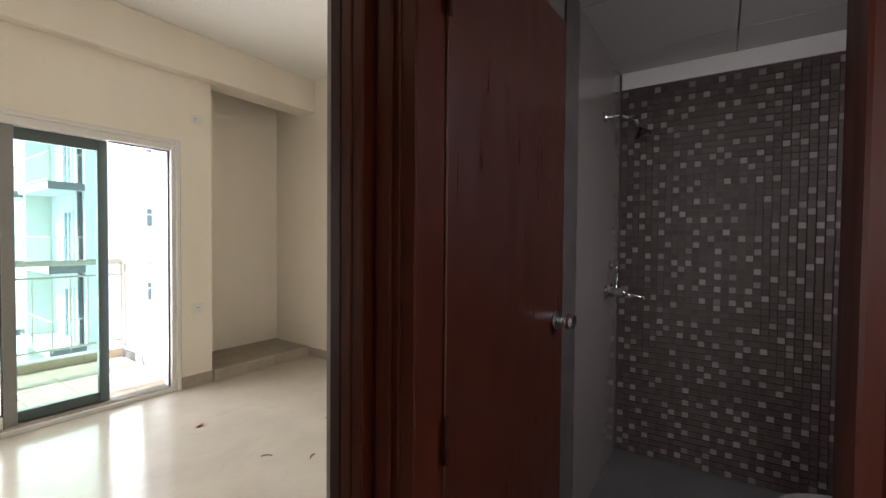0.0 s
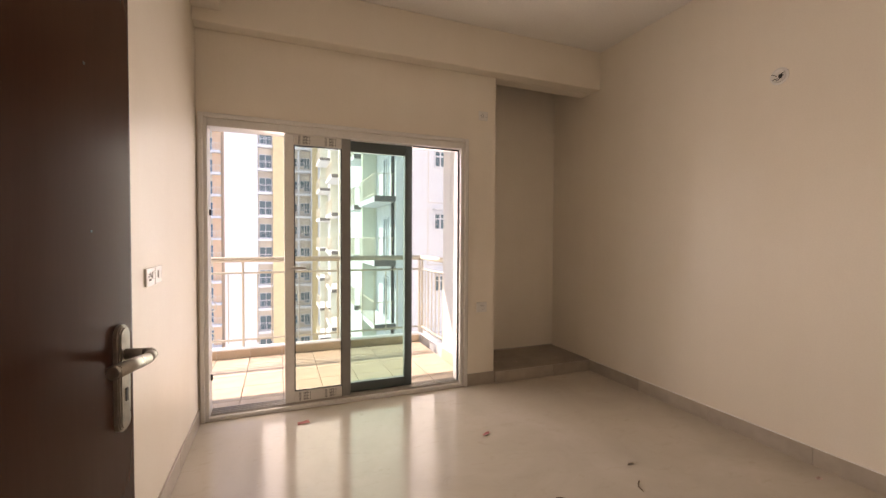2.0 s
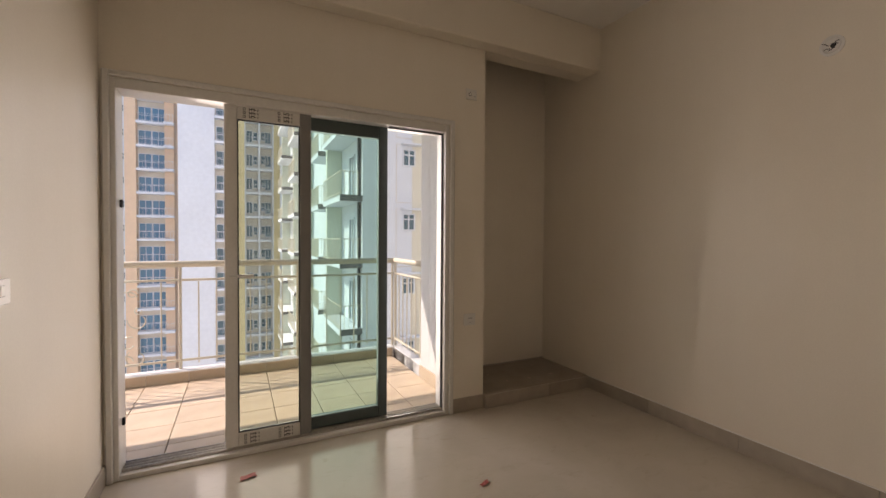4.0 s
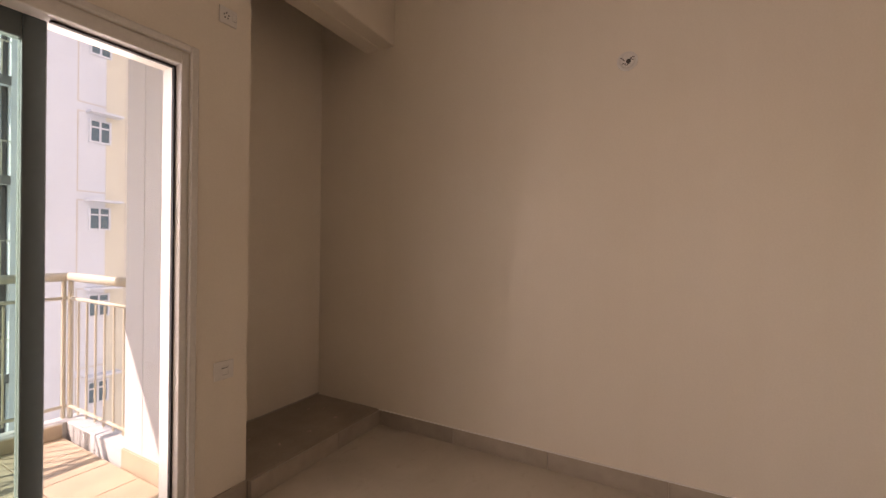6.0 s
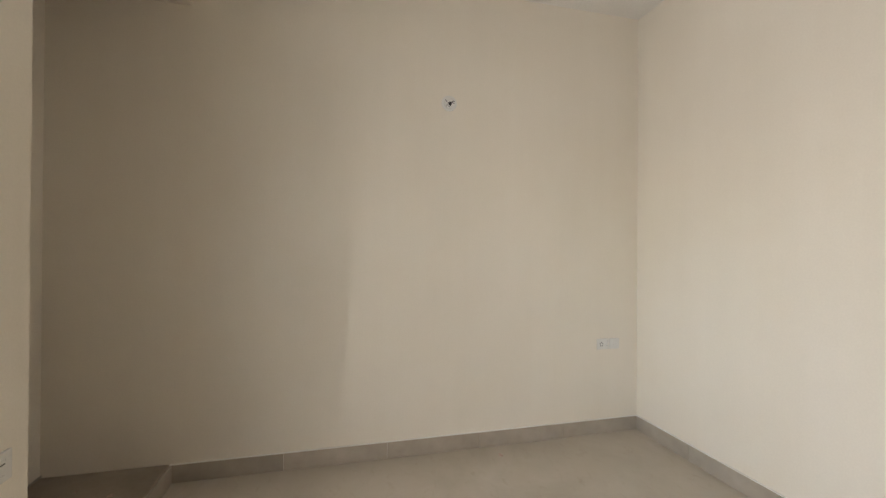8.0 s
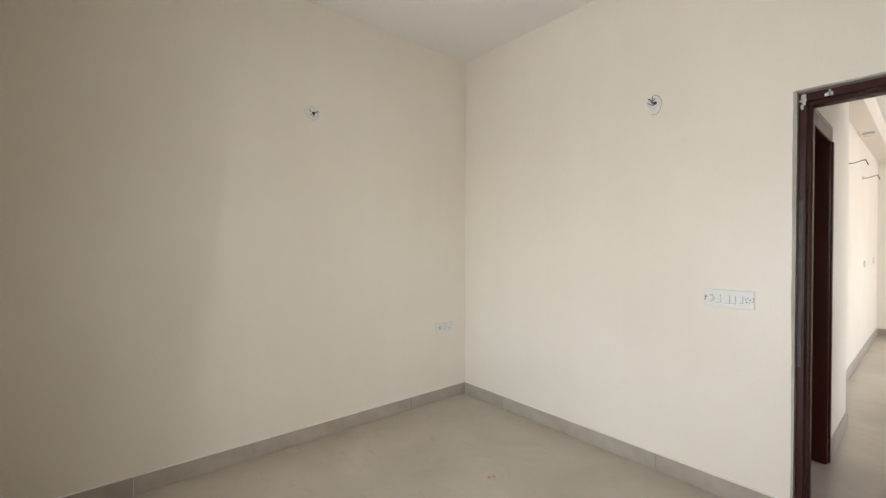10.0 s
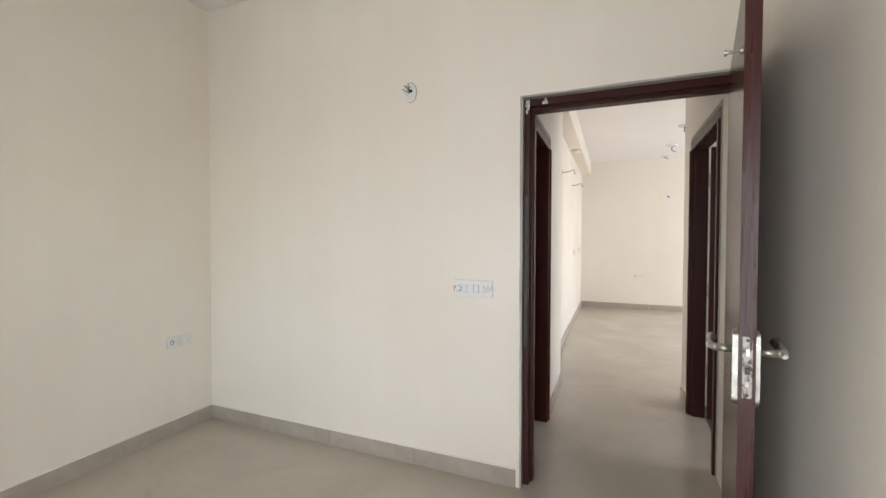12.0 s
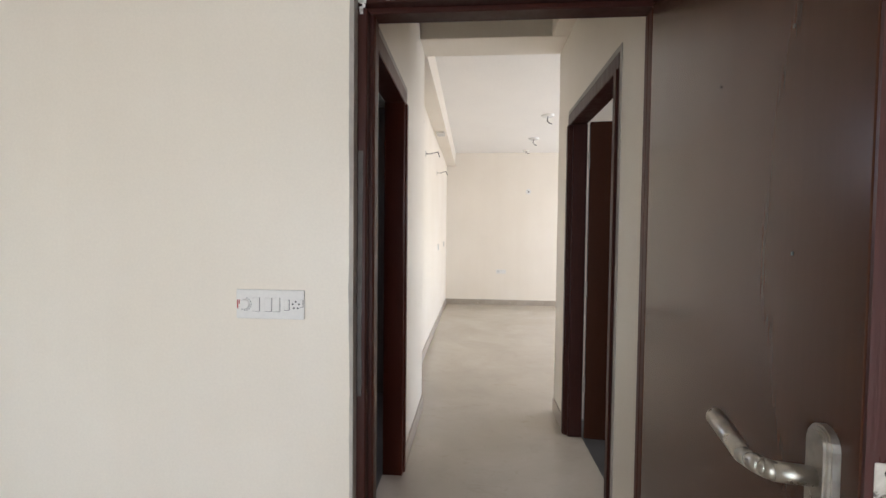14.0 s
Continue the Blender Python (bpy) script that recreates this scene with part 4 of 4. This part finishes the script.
def rocker(t, x, z=0.0, w=0.022, h=0.044, tilt=1):
    bm = bmesh.new()
    add_box(bm, x - w / 2, x + w / 2, -0.0125, -0.009, z - h / 2, z + h / 2, bevel=0.0015)
    part("rocker", bm, M_PLASTIC, t)
    bm = bmesh.new()
    add_box(bm, x + w / 2, x + w / 2 + 0.0012, -0.0098, -0.009, z - h / 2, z + h / 2)
    add_box(bm, x - w / 2, x + w / 2, -0.0098, -0.009, z - h / 2 - 0.0012, z - h / 2)
    part("gap", bm, M_WIRE, t)


SOCKET5 = [(0, 0.012), (-0.011, 0.003), (0.011, 0.003), (-0.007, -0.011), (0.007, -0.011)]


def socket_pair(m, label="pair of white wall sockets with five-pin holes", name="wall_socket"):
    t = thing(name, m, label, "socket", "wall sockets")
    plate(t, 0.092, 0.075, -0.049)
    part("pin_holes", holes([(-0.062 + x, z) for x, z in SOCKET5], 0.0042), M_BLACK, t)
    rocker(t, -0.025, 0.006, 0.02, 0.03)
    plate(t, 0.082, 0.075, 0.043)
    rocker(t, 0.043, 0.004, 0.022, 0.032)
    part("pin_holes", holes([(0.04, -0.006), (0.046, -0.006)], 0.002), M_BLACK, t)
    return t


socket_pair(frame_on((XR, 0.612, 0.628), (-1, 0)))
socket_pair(frame_on((XL, 2.34, 1.085), (1, 0)) @ Matrix.Diagonal((1.3, 1, 1, 1)), "pair of white switch plates on the side wall")
socket_pair(frame_on((0.0, LY, 0.626), (0, 1)), "white sockets low on the living room wall")


def switch_panel():
    t = thing("switch_panel", frame_on((1.173, YD, 1.053), (0, 1)), "wide white switch panel with a fan dial and red marks", "switch")
    plate(t, 0.225, 0.094)
    for x in (-0.045, -0.005, 0.022):
        rocker(t, x)
    rocker(t, 0.056, 0.0, 0.016, 0.034)
    bm = bmesh.new()
    add_cyl(bm, (-0.082, -0.009, 0), (-0.082, -0.017, 0), 0.017, 20, 0.014)
    part("fan_dial", bm, M_PLASTIC, t, "round white fan dial")
    bm = bmesh.new()
    for k in range(9):
        a = radians(-120 + k * 24)
        add_box(bm, -0.082 + 0.02 * math.cos(a) - 0.001, -0.082 + 0.02 * math.cos(a) + 0.001, -0.0097, -0.0091, 0.02 * math.sin(a) - 0.002, 0.02 * math.sin(a) + 0.002)
    part("dial_ring", bm, M_WIRE, t)
    bm = bmesh.new()
    add_box(bm, -0.109, -0.105, -0.0098, -0.0091, -0.014, 0.014)
    add_box(bm, -0.103, -0.1, -0.0098, -0.0091, 0.0, 0.014)
    part("red_mark", bm, M_RED, t, "red printed mark")
    part("pin_holes", holes([(0.086 + x * 0.9, z * 0.9) for x, z in SOCKET5], 0.0028), M_BLACK, t)
    rocker(t, 0.104, 0.006, 0.009, 0.024)


switch_panel()
t_ = thing("wall_socket", frame_on((2.052, YW, 2.286), (0, -1)), "white socket plate high beside the recess", "socket", "wall sockets")
plate(t_, 0.085, 0.075)
part("pin_holes", holes([(x - 0.012, z) for x, z in SOCKET5], 0.0034), M_BLACK, t_)
rocker(t_, 0.026, 0.004, 0.02, 0.03)
t_ = thing("wall_socket", frame_on((2.049, YW, 0.666), (0, -1)), "white socket plate with an aerial outlet", "socket", "wall sockets")
plate(t_, 0.095, 0.085)
rocker(t_, 0.004, 0.0, 0.03, 0.042)
boxes("slot", [(-0.016, 0.014, -0.0135, -0.0125, 0.01, 0.013)], M_BLACK, t_)
for y, z, w in ((-4.286, 1.119, 0.09), (-5.363, 1.14, 0.16)):
    t_ = thing("wall_switch", frame_on((LX, y, z), (-1, 0)), "small white switch plate in the living room", "switch", "living room switches")
    plate(t_, w, 0.085)
    rocker(t_, 0.0)


def lamp_point(m, label, r=0.045, seed=1, long=0.0):
    """Round wall box with a broken plaster rim and loose wire ends."""
    t = thing("lamp_point", m, label, "lamp point", "bare lamp points")
    bm = bmesh.new()
    n = 26
    for i in range(n):
        a0, a1 = 2 * math.pi * i / n, 2 * math.pi * (i + 1) / n
        for k0, k1, y0, y1 in ((1.0, 0.78, -0.004, -0.007), (0.78, 0.62, -0.007, -0.002)):
            vs = [bm.verts.new((r * k * math.cos(a), y, r * k * math.sin(a))) for k, a, y in ((k0, a0, y0), (k0, a1, y0), (k1, a1, y1), (k1, a0, y1))]
            bm.faces.new(vs)
        vs = [bm.verts.new((r * math.cos(a), y, r * math.sin(a))) for a, y in ((a0, 0), (a1, 0), (a1, -0.004), (a0, -0.004))]
        bm.faces.new(vs)
    bmesh.ops.remove_doubles(bm, verts=bm.verts, dist=1e-5)
    part("rim", bm, M_PLASTIC, t, "round white box rim")
    bm = bmesh.new()
    add_cyl(bm, (0, -0.0002, 0), (0, -0.0022, 0), r * 0.64, 20)
    part("box_back", bm, M_PLASTIC, t)
    bm = bmesh.new()
    add_cyl(bm, (0.1 * r, -0.0022, 0.0), (0.1 * r, -0.0030, 0.0), r * 0.24, 12)
    part("conduit_hole", bm, M_BLACK, t, "dark conduit hole")
    rnd = random.Random(seed)
    for k in range(5):
        bm = bmesh.new()
        p = Vector((rnd.uniform(-0.3, 0.3) * r, -0.002, rnd.uniform(-0.3, 0.3) * r))
        pts = [p]
        d = Vector((rnd.uniform(-1, 1) * (1 - 0.5 * long) + 0.1 * long, -0.9, rnd.uniform(-0.7, 0.7) + 0.3 * long))
        for j in range(4):
            p = p + d.normalized() * r * (0.16 + 0.14 * long)
            d += Vector((rnd.uniform(-0.8, 0.8), rnd.uniform(-0.2, 0.5), rnd.uniform(-0.8, 0.8)))
            pts.append(Vector((p.x, min(p.y, -0.004), p.z)))
        add_tube(bm, pts, 0.0019, 6)
        part("wire", bm, M_WIRE, t, smooth=True)
    if long:
        bm = bmesh.new()
        add_tube(bm, [(r * math.cos(a) * 0.96, -0.004, r * math.sin(a) * 1.35 - 0.01) for a in (radians(q) for q in range(95, -120, -15))], 0.0022, 6)
        part("cord", bm, M_CEMENT_SHADE, t, "curled grey cord")


lamp_point(frame_on((XR, 1.794, 2.222), (-1, 0)), "bare round lamp point with cut wires on the plain wall", 0.05, 4)
lamp_point(frame_on((1.558, YD, 2.178), (0, 1)), "bare lamp point with a bundle of wires beside the doorway", 0.042, 9, 1.0)
lamp_point(frame_on((-0.477, LY, 2.112), (0, 1)), "bare lamp point on the living room wall", 0.05, 12)


def wire_hook(m, label, s=1.0):
    t = thing("wire_end", m, label, "wire", "loose wires")
    bm = bmesh.new()
    add_tube(bm, [(0, 0, 0), (0.01 * s, -0.05 * s, 0.0), (0.05 * s, -0.09 * s, 0.02 * s), (0.08 * s, -0.12 * s, 0.035 * s), (0.085 * s, -0.14 * s, -0.02 * s)], 0.004, 6)
    part("wire", bm, M_WIRE, t, smooth=True)
    bm = bmesh.new()
    add_cyl(bm, (0, 0, 0), (0, -0.004, 0), 0.03, 16)
    part("rim", bm, M_PLASTIC, t)


wire_hook(frame_on((LX, -2.675, 2.137), (-1, 0)), "loose wire end sticking out of the living room wall")
wire_hook(frame_on((LX, -3.99, 2.136), (-1, 0)), "loose wire end sticking out of the living room wall")
for y, s in ((-3.726, 1.0), (-4.97, 1.0), (-5.88, 0.5)):
    t_ = thing("ceiling_rose", (-0.40, y, ZL), "white ceiling rose with a hanging wire", "ceiling rose", "living room ceiling points")
    bm = bmesh.new()
    add_cyl(bm, (0, 0, 0), (0, 0, -0.02), 0.085 * (0.6 + 0.4 * s), 24, 0.07 * (0.6 + 0.4 * s))
    part("disc", bm, M_PLASTIC, t_)
    bm = bmesh.new()
    add_tube(bm, [(0, 0, -0.02), (0.01, 0, -0.07 * s), (-0.02, 0.0, -0.1 * s), (-0.05, 0.0, -0.11 * s)], 0.006, 6)
    part("wire", bm, M_WIRE, t_, smooth=True)
t_ = thing("junction_box", (0.955, -3.6, 2.58), "small white junction box under the beam", "junction box")
boxes("body", [(-0.05, 0.05, -0.08, 0.08, -0.02, 0)], M_PLASTIC, t_, bevel=0.004)
boxes("lid", [(-0.045, 0.045, -0.075, 0.075, -0.026, -0.02)], M_PLASTIC, t_, bevel=0.002)


# ---- shower room fittings ----
def shower():
    t = thing("shower", (2.66, BY1, 1.96), "chrome shower arm with a small dark rose", "shower")
    bm = bmesh.new()
    add_cyl(bm, (0, 0, 0), (0, -0.008, 0), 0.028, 18)
    part("flange", bm, M_CHROME, t)
    bm = bmesh.new()
    add_tube(bm, [(0, -0.008, 0), (0.10, -0.07, 0.02), (0.19, -0.13, 0.015), (0.235, -0.15, -0.03)], 0.009, 10)
    part("arm", bm, M_CHROME, t, smooth=True)
    bm = bmesh.new()
    add_cyl(bm, (0.235, -0.15, -0.03), (0.25, -0.16, -0.06), 0.014, 16, 0.045)
    add_cyl(bm, (0.25, -0.16, -0.06), (0.254, -0.163, -0.07), 0.045, 18)
    part("rose", bm, M_DARKMETAL, t, "dark shower rose")
    t = thing("shower_mixer", (2.80, BY1, 1.0), "chrome wall mixer with spout and two taps", "tap")
    bm = bmesh.new()
    add_cyl(bm, (-0.07, -0.05, 0), (0.11, -0.05, 0), 0.018, 14)
    for x in (-0.05, 0.09):
        add_cyl(bm, (x, 0, 0), (x, -0.05, 0), 0.014, 12)
        add_cyl(bm, (x, 0, 0), (x, -0.008, 0), 0.03, 16)
    part("body", bm, M_CHROME, t)
    for x in (-0.07, 0.11):
        bm = bmesh.new()
        add_cyl(bm, (x, -0.05, 0), (x, -0.10, 0.0), 0.02, 12, 0.024)
        part("tap_handle", bm, M_CHROME, t)
    bm = bmesh.new()
    add_tube(bm, [(0.02, -0.05, 0), (0.02, -0.10, -0.02), (0.02, -0.19, -0.035), (0.02, -0.20, -0.05)], 0.011, 10)
    part("spout", bm, M_CHROME, t, smooth=True)
    bm = bmesh.new()
    add_tube(bm, [(0.02, -0.045, 0.0), (0.02, -0.05, 0.10), (0.0, -0.05, 0.14)], 0.010, 10)
    part("riser", bm, M_CHROME, t, smooth=True)
    t = thing("shower_valve", (2.86, BY1, 1.14), "small chrome stop valve", "tap")
    bm = bmesh.new()
    add_cyl(bm, (0, 0, 0), (0, -0.01, 0), 0.028, 16)
    add_cyl(bm, (0, -0.01, 0), (0, -0.05, 0), 0.014, 14, 0.02)
    part("body", bm, M_CHROME, t)


shower()
# white ceramic, with the dimness of the shower room put into its grey
M_CERAMIC = painted("sanitary_white_dimmed", (0.24, 0.225, 0.21), 0.6, 0.2, 30, 0.01)


def lathe_oval(bm, prof, ax, ay, cx, cy, n=28):
    rings = []
    for k, z in prof:
        rings.append([bm.verts.new((cx + ax * k * math.cos(2 * math.pi * i / n), cy + ay * k * math.sin(2 * math.pi * i / n), z)) for i in range(n)])
    for a, b in zip(rings, rings[1:]):
        for i in range(n):
            bm.faces.new((a[i], a[(i + 1) % n], b[(i + 1) % n], b[i]))
    bm.faces.new(rings[-1])
    bm.faces.new(rings[0][::-1])


def toilet():
    t = thing("toilet", (2.17, -0.87, -0.085), "white ceramic toilet bowl beside the shower", "toilet")
    bm = bmesh.new()
    lathe_oval(bm, [(0.55, 0), (0.5, 0.1), (0.62, 0.22), (0.95, 0.36), (1.0, 0.40)], 0.19, 0.33, 0, 0)
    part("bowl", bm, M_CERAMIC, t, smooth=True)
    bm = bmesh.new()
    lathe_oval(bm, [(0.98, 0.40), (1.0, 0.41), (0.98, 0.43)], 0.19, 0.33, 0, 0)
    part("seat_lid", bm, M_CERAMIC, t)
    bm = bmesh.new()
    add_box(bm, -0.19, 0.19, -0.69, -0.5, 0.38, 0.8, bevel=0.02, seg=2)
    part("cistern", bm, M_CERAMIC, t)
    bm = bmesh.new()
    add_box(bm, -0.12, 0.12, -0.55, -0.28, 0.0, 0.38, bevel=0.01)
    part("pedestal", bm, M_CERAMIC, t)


toilet()

# ---- litter and marks ----
M_PAPER = painted("torn_wrapper", (0.55, 0.40, 0.34), 0.6, 0.3, 60, 0.1, 60)
M_REDPAPER = painted("red_wrapper", (0.45, 0.10, 0.08), 0.5, 0.3, 60, 0.1, 40)
M_TWIG = painted("dry_twig", (0.16, 0.11, 0.07), 0.9, 0.3)


def scrap(x, y, w, h, rot, mat, label, z=0.0):
    bm = bmesh.new()
    rnd = random.Random(int(x * 1000) + int(y * 77))
    vs = [[bm.verts.new(((i / 3 - 0.5) * w + rnd.uniform(-0.1, 0.1) * w, (j / 2 - 0.5) * h + rnd.uniform(-0.1, 0.1) * h, 0.003 + rnd.uniform(0, 0.008))) for i in range(4)] for j in range(3)]
    lo = [[bm.verts.new((v.co.x, v.co.y, max(0.0, v.co.z - 0.003))) for v in r] for r in vs]
    for j in range(2):
        for i in range(3):
            bm.faces.new((vs[j][i], vs[j][i + 1], vs[j + 1][i + 1], vs[j + 1][i]))
            bm.faces.new((lo[j][i], lo[j + 1][i], lo[j + 1][i + 1], lo[j][i + 1]))
    t = part("litter_scrap", bm, mat)
    t.matrix_world = pose(x, y, z, 0, 0, rot)
    tagged(t, label, "litter", "litter on the floor")


def twig(x, y, rot, l):
    bm = bmesh.new()
    add_tube(bm, [(-l / 2, 0, 0.003), (-l * 0.1, l * 0.12, 0.005), (l * 0.2, l * 0.05, 0.004), (l / 2, -l * 0.1, 0.003)], 0.0028, 6)
    t = part("twig", bm, M_TWIG)
    t.matrix_world = pose(x, y, 0, 0, 0, rot)
    tagged(t, "thin dry twig lying on the floor tiles", "litter", "litter on the floor")


scrap(0.588, 3.14, 0.07, 0.035, 10, M_REDPAPER, "small torn red and white wrapper on the floor")
scrap(1.668, 2.553, 0.06, 0.022, 20, M_REDPAPER, "folded reddish scrap of paper on the floor")
scrap(2.096, 1.195, 0.05, 0.035, 50, M_PAPER, "crumpled brown scrap of paper on the floor")
scrap(3.06, 1.482, 0.03, 0.02, 0, M_PAPER, "small crumb of plaster on the floor")
twig(1.698, 1.832, -40, 0.06)
twig(1.846, 1.61, 30, 0.05)
twig(2.133, 1.776, 60, 0.09)
twig(2.25, 1.95, 10, 0.04)
rnd_ = random.Random(21)
for i in range(9):
    scrap(rnd_.uniform(2.3, 3.1), rnd_.uniform(3.42, 3.85), rnd_.uniform(0.012, 0.03), rnd_.uniform(0.01, 0.02), rnd_.uniform(0, 180), M_PAPER, "small crumb of plaster on the cement base", NZ)
ragged_strip("cement_fillet", [((NX0, NY1 - 0.008, NZ), (XR, NY1 - 0.008, NZ), (0, 0, 1))], M_CEMENT_SHADE, "rough cement fillet where base meets wall", 0.014, 8)
rnd_ = random.Random(4)
bm_ = bmesh.new()
for i in range(14):
    z_, x_ = DZ - 0.01 - abs(rnd_.gauss(0, 0.03)), DX1 - 0.022 + rnd_.uniform(-0.012, 0.012)
    add_box(bm_, x_ - rnd_.uniform(0.003, 0.008), x_ + 0.005, FY1 - 0.001, FY1 + 0.002, z_ - rnd_.uniform(0.006, 0.018), z_, bevel=0.0008)
for i in range(6):
    x_ = DX1 - 0.113 + rnd_.uniform(-0.012, 0.012)
    add_box(bm_, x_ - 0.004, x_ + 0.004, FY1 - 0.001, FY1 + 0.002, DZ - 0.04, DZ - 0.04 + rnd_.uniform(0.01, 0.035), bevel=0.0008)
tagged(part("plaster_splash", bm_, M_CEIL), "white plaster splashes on the frame corner", "trim", "", "structure")
# worn bare patch on the bedroom frame
ragged_strip("worn_patch", [((DX1 - 0.012, FY1 + 0.0006, 0.75), (DX1 - 0.012, FY1 + 0.0006, 1.55), (-1, 0, 0))], painted("bare_grey_wood", (0.09, 0.075, 0.065), 0.6, 0.4, 50, 0.5, 20), "bare worn wood along the frame edge", 0.014, 6)
# cement edge round the corridor door frames
bm_ = bmesh.new()
add_box(bm_, CX1 - 0.004, CX1, SY0 - 0.025, SY0, 0, 2.065)
add_box(bm_, CX1 - 0.004, CX1, SY0, SY1, 2.04, 2.065)
tagged(part("frame_edge_trim", bm_, M_CEMENT_SHADE), "grey cement edge round the shower room frame", "trim", "", "structure")
bm_ = bmesh.new()
add_box(bm_, CX0, CX0 + 0.004, TY1, TY1 + 0.024, 0, 2.085)
add_box(bm_, CX0, CX0 + 0.004, TY0, TY1, 2.06, 2.085)
tagged(part("frame_edge_trim", bm_, M_CEMENT_SHADE), "grey cement edge round the second door frame", "trim", "", "structure")

# ---- balcony tiles ----
tiles = thing("balcony_floor", (0, 0, -0.035), "sand-coloured square floor tiles on the balcony", "floor", "", "structure")
bm_ = bmesh.new()
add_box(bm_, -0.1525, 0.1525, -0.1525, 0.1525, 0.0, 0.035, bevel=0.0015)
me_ = bpy.data.meshes.new("tile")
bm_.to_mesh(me_)
bm_.free()
me_.materials.append(M_BTILE_FL)
for i in range(14):
    for j in range(5):
        shared("tile", me_, tiles, pose(KX - 0.165 - 0.31 * i, KY - 0.155 - 0.31 * j, random.uniform(-0.0006, 0.0006)))
bm_ = bmesh.new()
add_box(bm_, -0.1535, 0.1535, 0.0, 0.012, 0.0, 0.112, bevel=0.0015)
me_ = bpy.data.meshes.new("tile")
bm_.to_mesh(me_)
bm_.free()
me_.materials.append(M_BTILE_FL)
kt = thing("kerb_tiles", (0, KY, 0), "sand tiles facing the balcony kerb", "kerb", "", "structure")
for i in range(13):
    shared("tile", me_, kt, pose(KX - 0.165 - 0.31 * i, 0.0, -0.03))
for i in range(2):
    shared("tile", me_, kt, pose(KX + 0.012, -0.16 - 0.31 * i, -0.03, 0, 0, 90) @ pose(0, -0.012, 0))

# ---- mosaic ----


def mosaic_mat(name, island, stops):
    n = Nodes(name, 0.5, 0.0, 0.3)
    r = n.t.nodes.new("ShaderNodeNewGeometry").outputs["Random Per Island"] if island else n.random()
    n.color(n.ramp(r, stops))
    n.bump(n.noise(60, 3), 0.1, 0.002)
    return n.m


BROWN = [(0.0, (0.070, 0.052, 0.046)), (0.6, (0.088, 0.066, 0.058)), (1.0, (0.105, 0.080, 0.070))]
PALE = [(0.0, (0.17, 0.15, 0.14)), (1.0, (0.30, 0.275, 0.255))]
P_ = 0.036
mos = thing("mosaic_panel", (BX1, 0, 0), "brown glass mosaic with pale squares on the shower wall", "mosaic", "", "structure")
piece = []
for nm, stops in (("mosaic_piece_brown", BROWN), ("mosaic_piece_pale", PALE)):
    bm_ = bmesh.new()
    add_box(bm_, -0.0075, 0.0, -0.0155, 0.0155, -0.0155, 0.0155, bevel=0.001)
    me_ = bpy.data.meshes.new("tile")
    bm_.to_mesh(me_)
    bm_.free()
    me_.materials.append(mosaic_mat(nm, False, stops))
    piece.append(me_)
rest = ([], []), ([], [])
cols, rows_ = int((BY1 - BY0) / P_), int(2.28 / P_)
rnd_ = random.Random(77)
pale_at = set()
for i in range(cols):
    for j in range(rows_):
        side = {(i - 1, j), (i, j - 1)} & pale_at
        slant = {(i - 1, j - 1), (i - 1, j + 1)} & pale_at
        if not side and rnd_.random() < (0.15 if slant else 0.36):
            pale_at.add((i, j))
        elif i % 9 == 5 and j % 6 == 2 and not side and not slant:
            pale_at |= {(i, j), (i, j + 1)}
for i in range(cols):
    for j in range(rows_):
        y, z = BY1 - 0.012 - P_ * (i + 0.5), -0.05 + P_ * (j + 0.5)
        pale = (i, j) in pale_at
        if i < 14 and 27 <= j < 48:
            shared("tile", piece[pale], mos, pose(0, y, z))
            continue
        vs_, fs_ = rest[pale]
        a, d = 0.0155, -0.0075 + rnd_.uniform(-0.0015, 0.001)
        k = len(vs_)
        vs_ += [(0, y - a, z - a), (0, y + a, z - a), (0, y + a, z + a), (0, y - a, z + a), (d, y - a, z - a), (d, y + a, z - a), (d, y + a, z + a), (d, y - a, z + a)]
        fs_ += [(k + 4, k + 7, k + 6, k + 5), (k, k + 4, k + 5, k + 1), (k + 1, k + 5, k + 6, k + 2), (k + 2, k + 6, k + 7, k + 3), (k + 3, k + 7, k + 4, k)]
for (vs_, fs_), nm, stops in zip(rest, ("mosaic_rest_brown", "mosaic_rest_pale"), (BROWN, PALE)):
    me_ = bpy.data.meshes.new("tiles_rest")
    me_.from_pydata(vs_, [], fs_)
    me_.materials.append(mosaic_mat(nm, True, stops))
    tagged(shared("tiles_rest", me_, mos, Matrix.Identity(4)), "", "", "", "stuff")
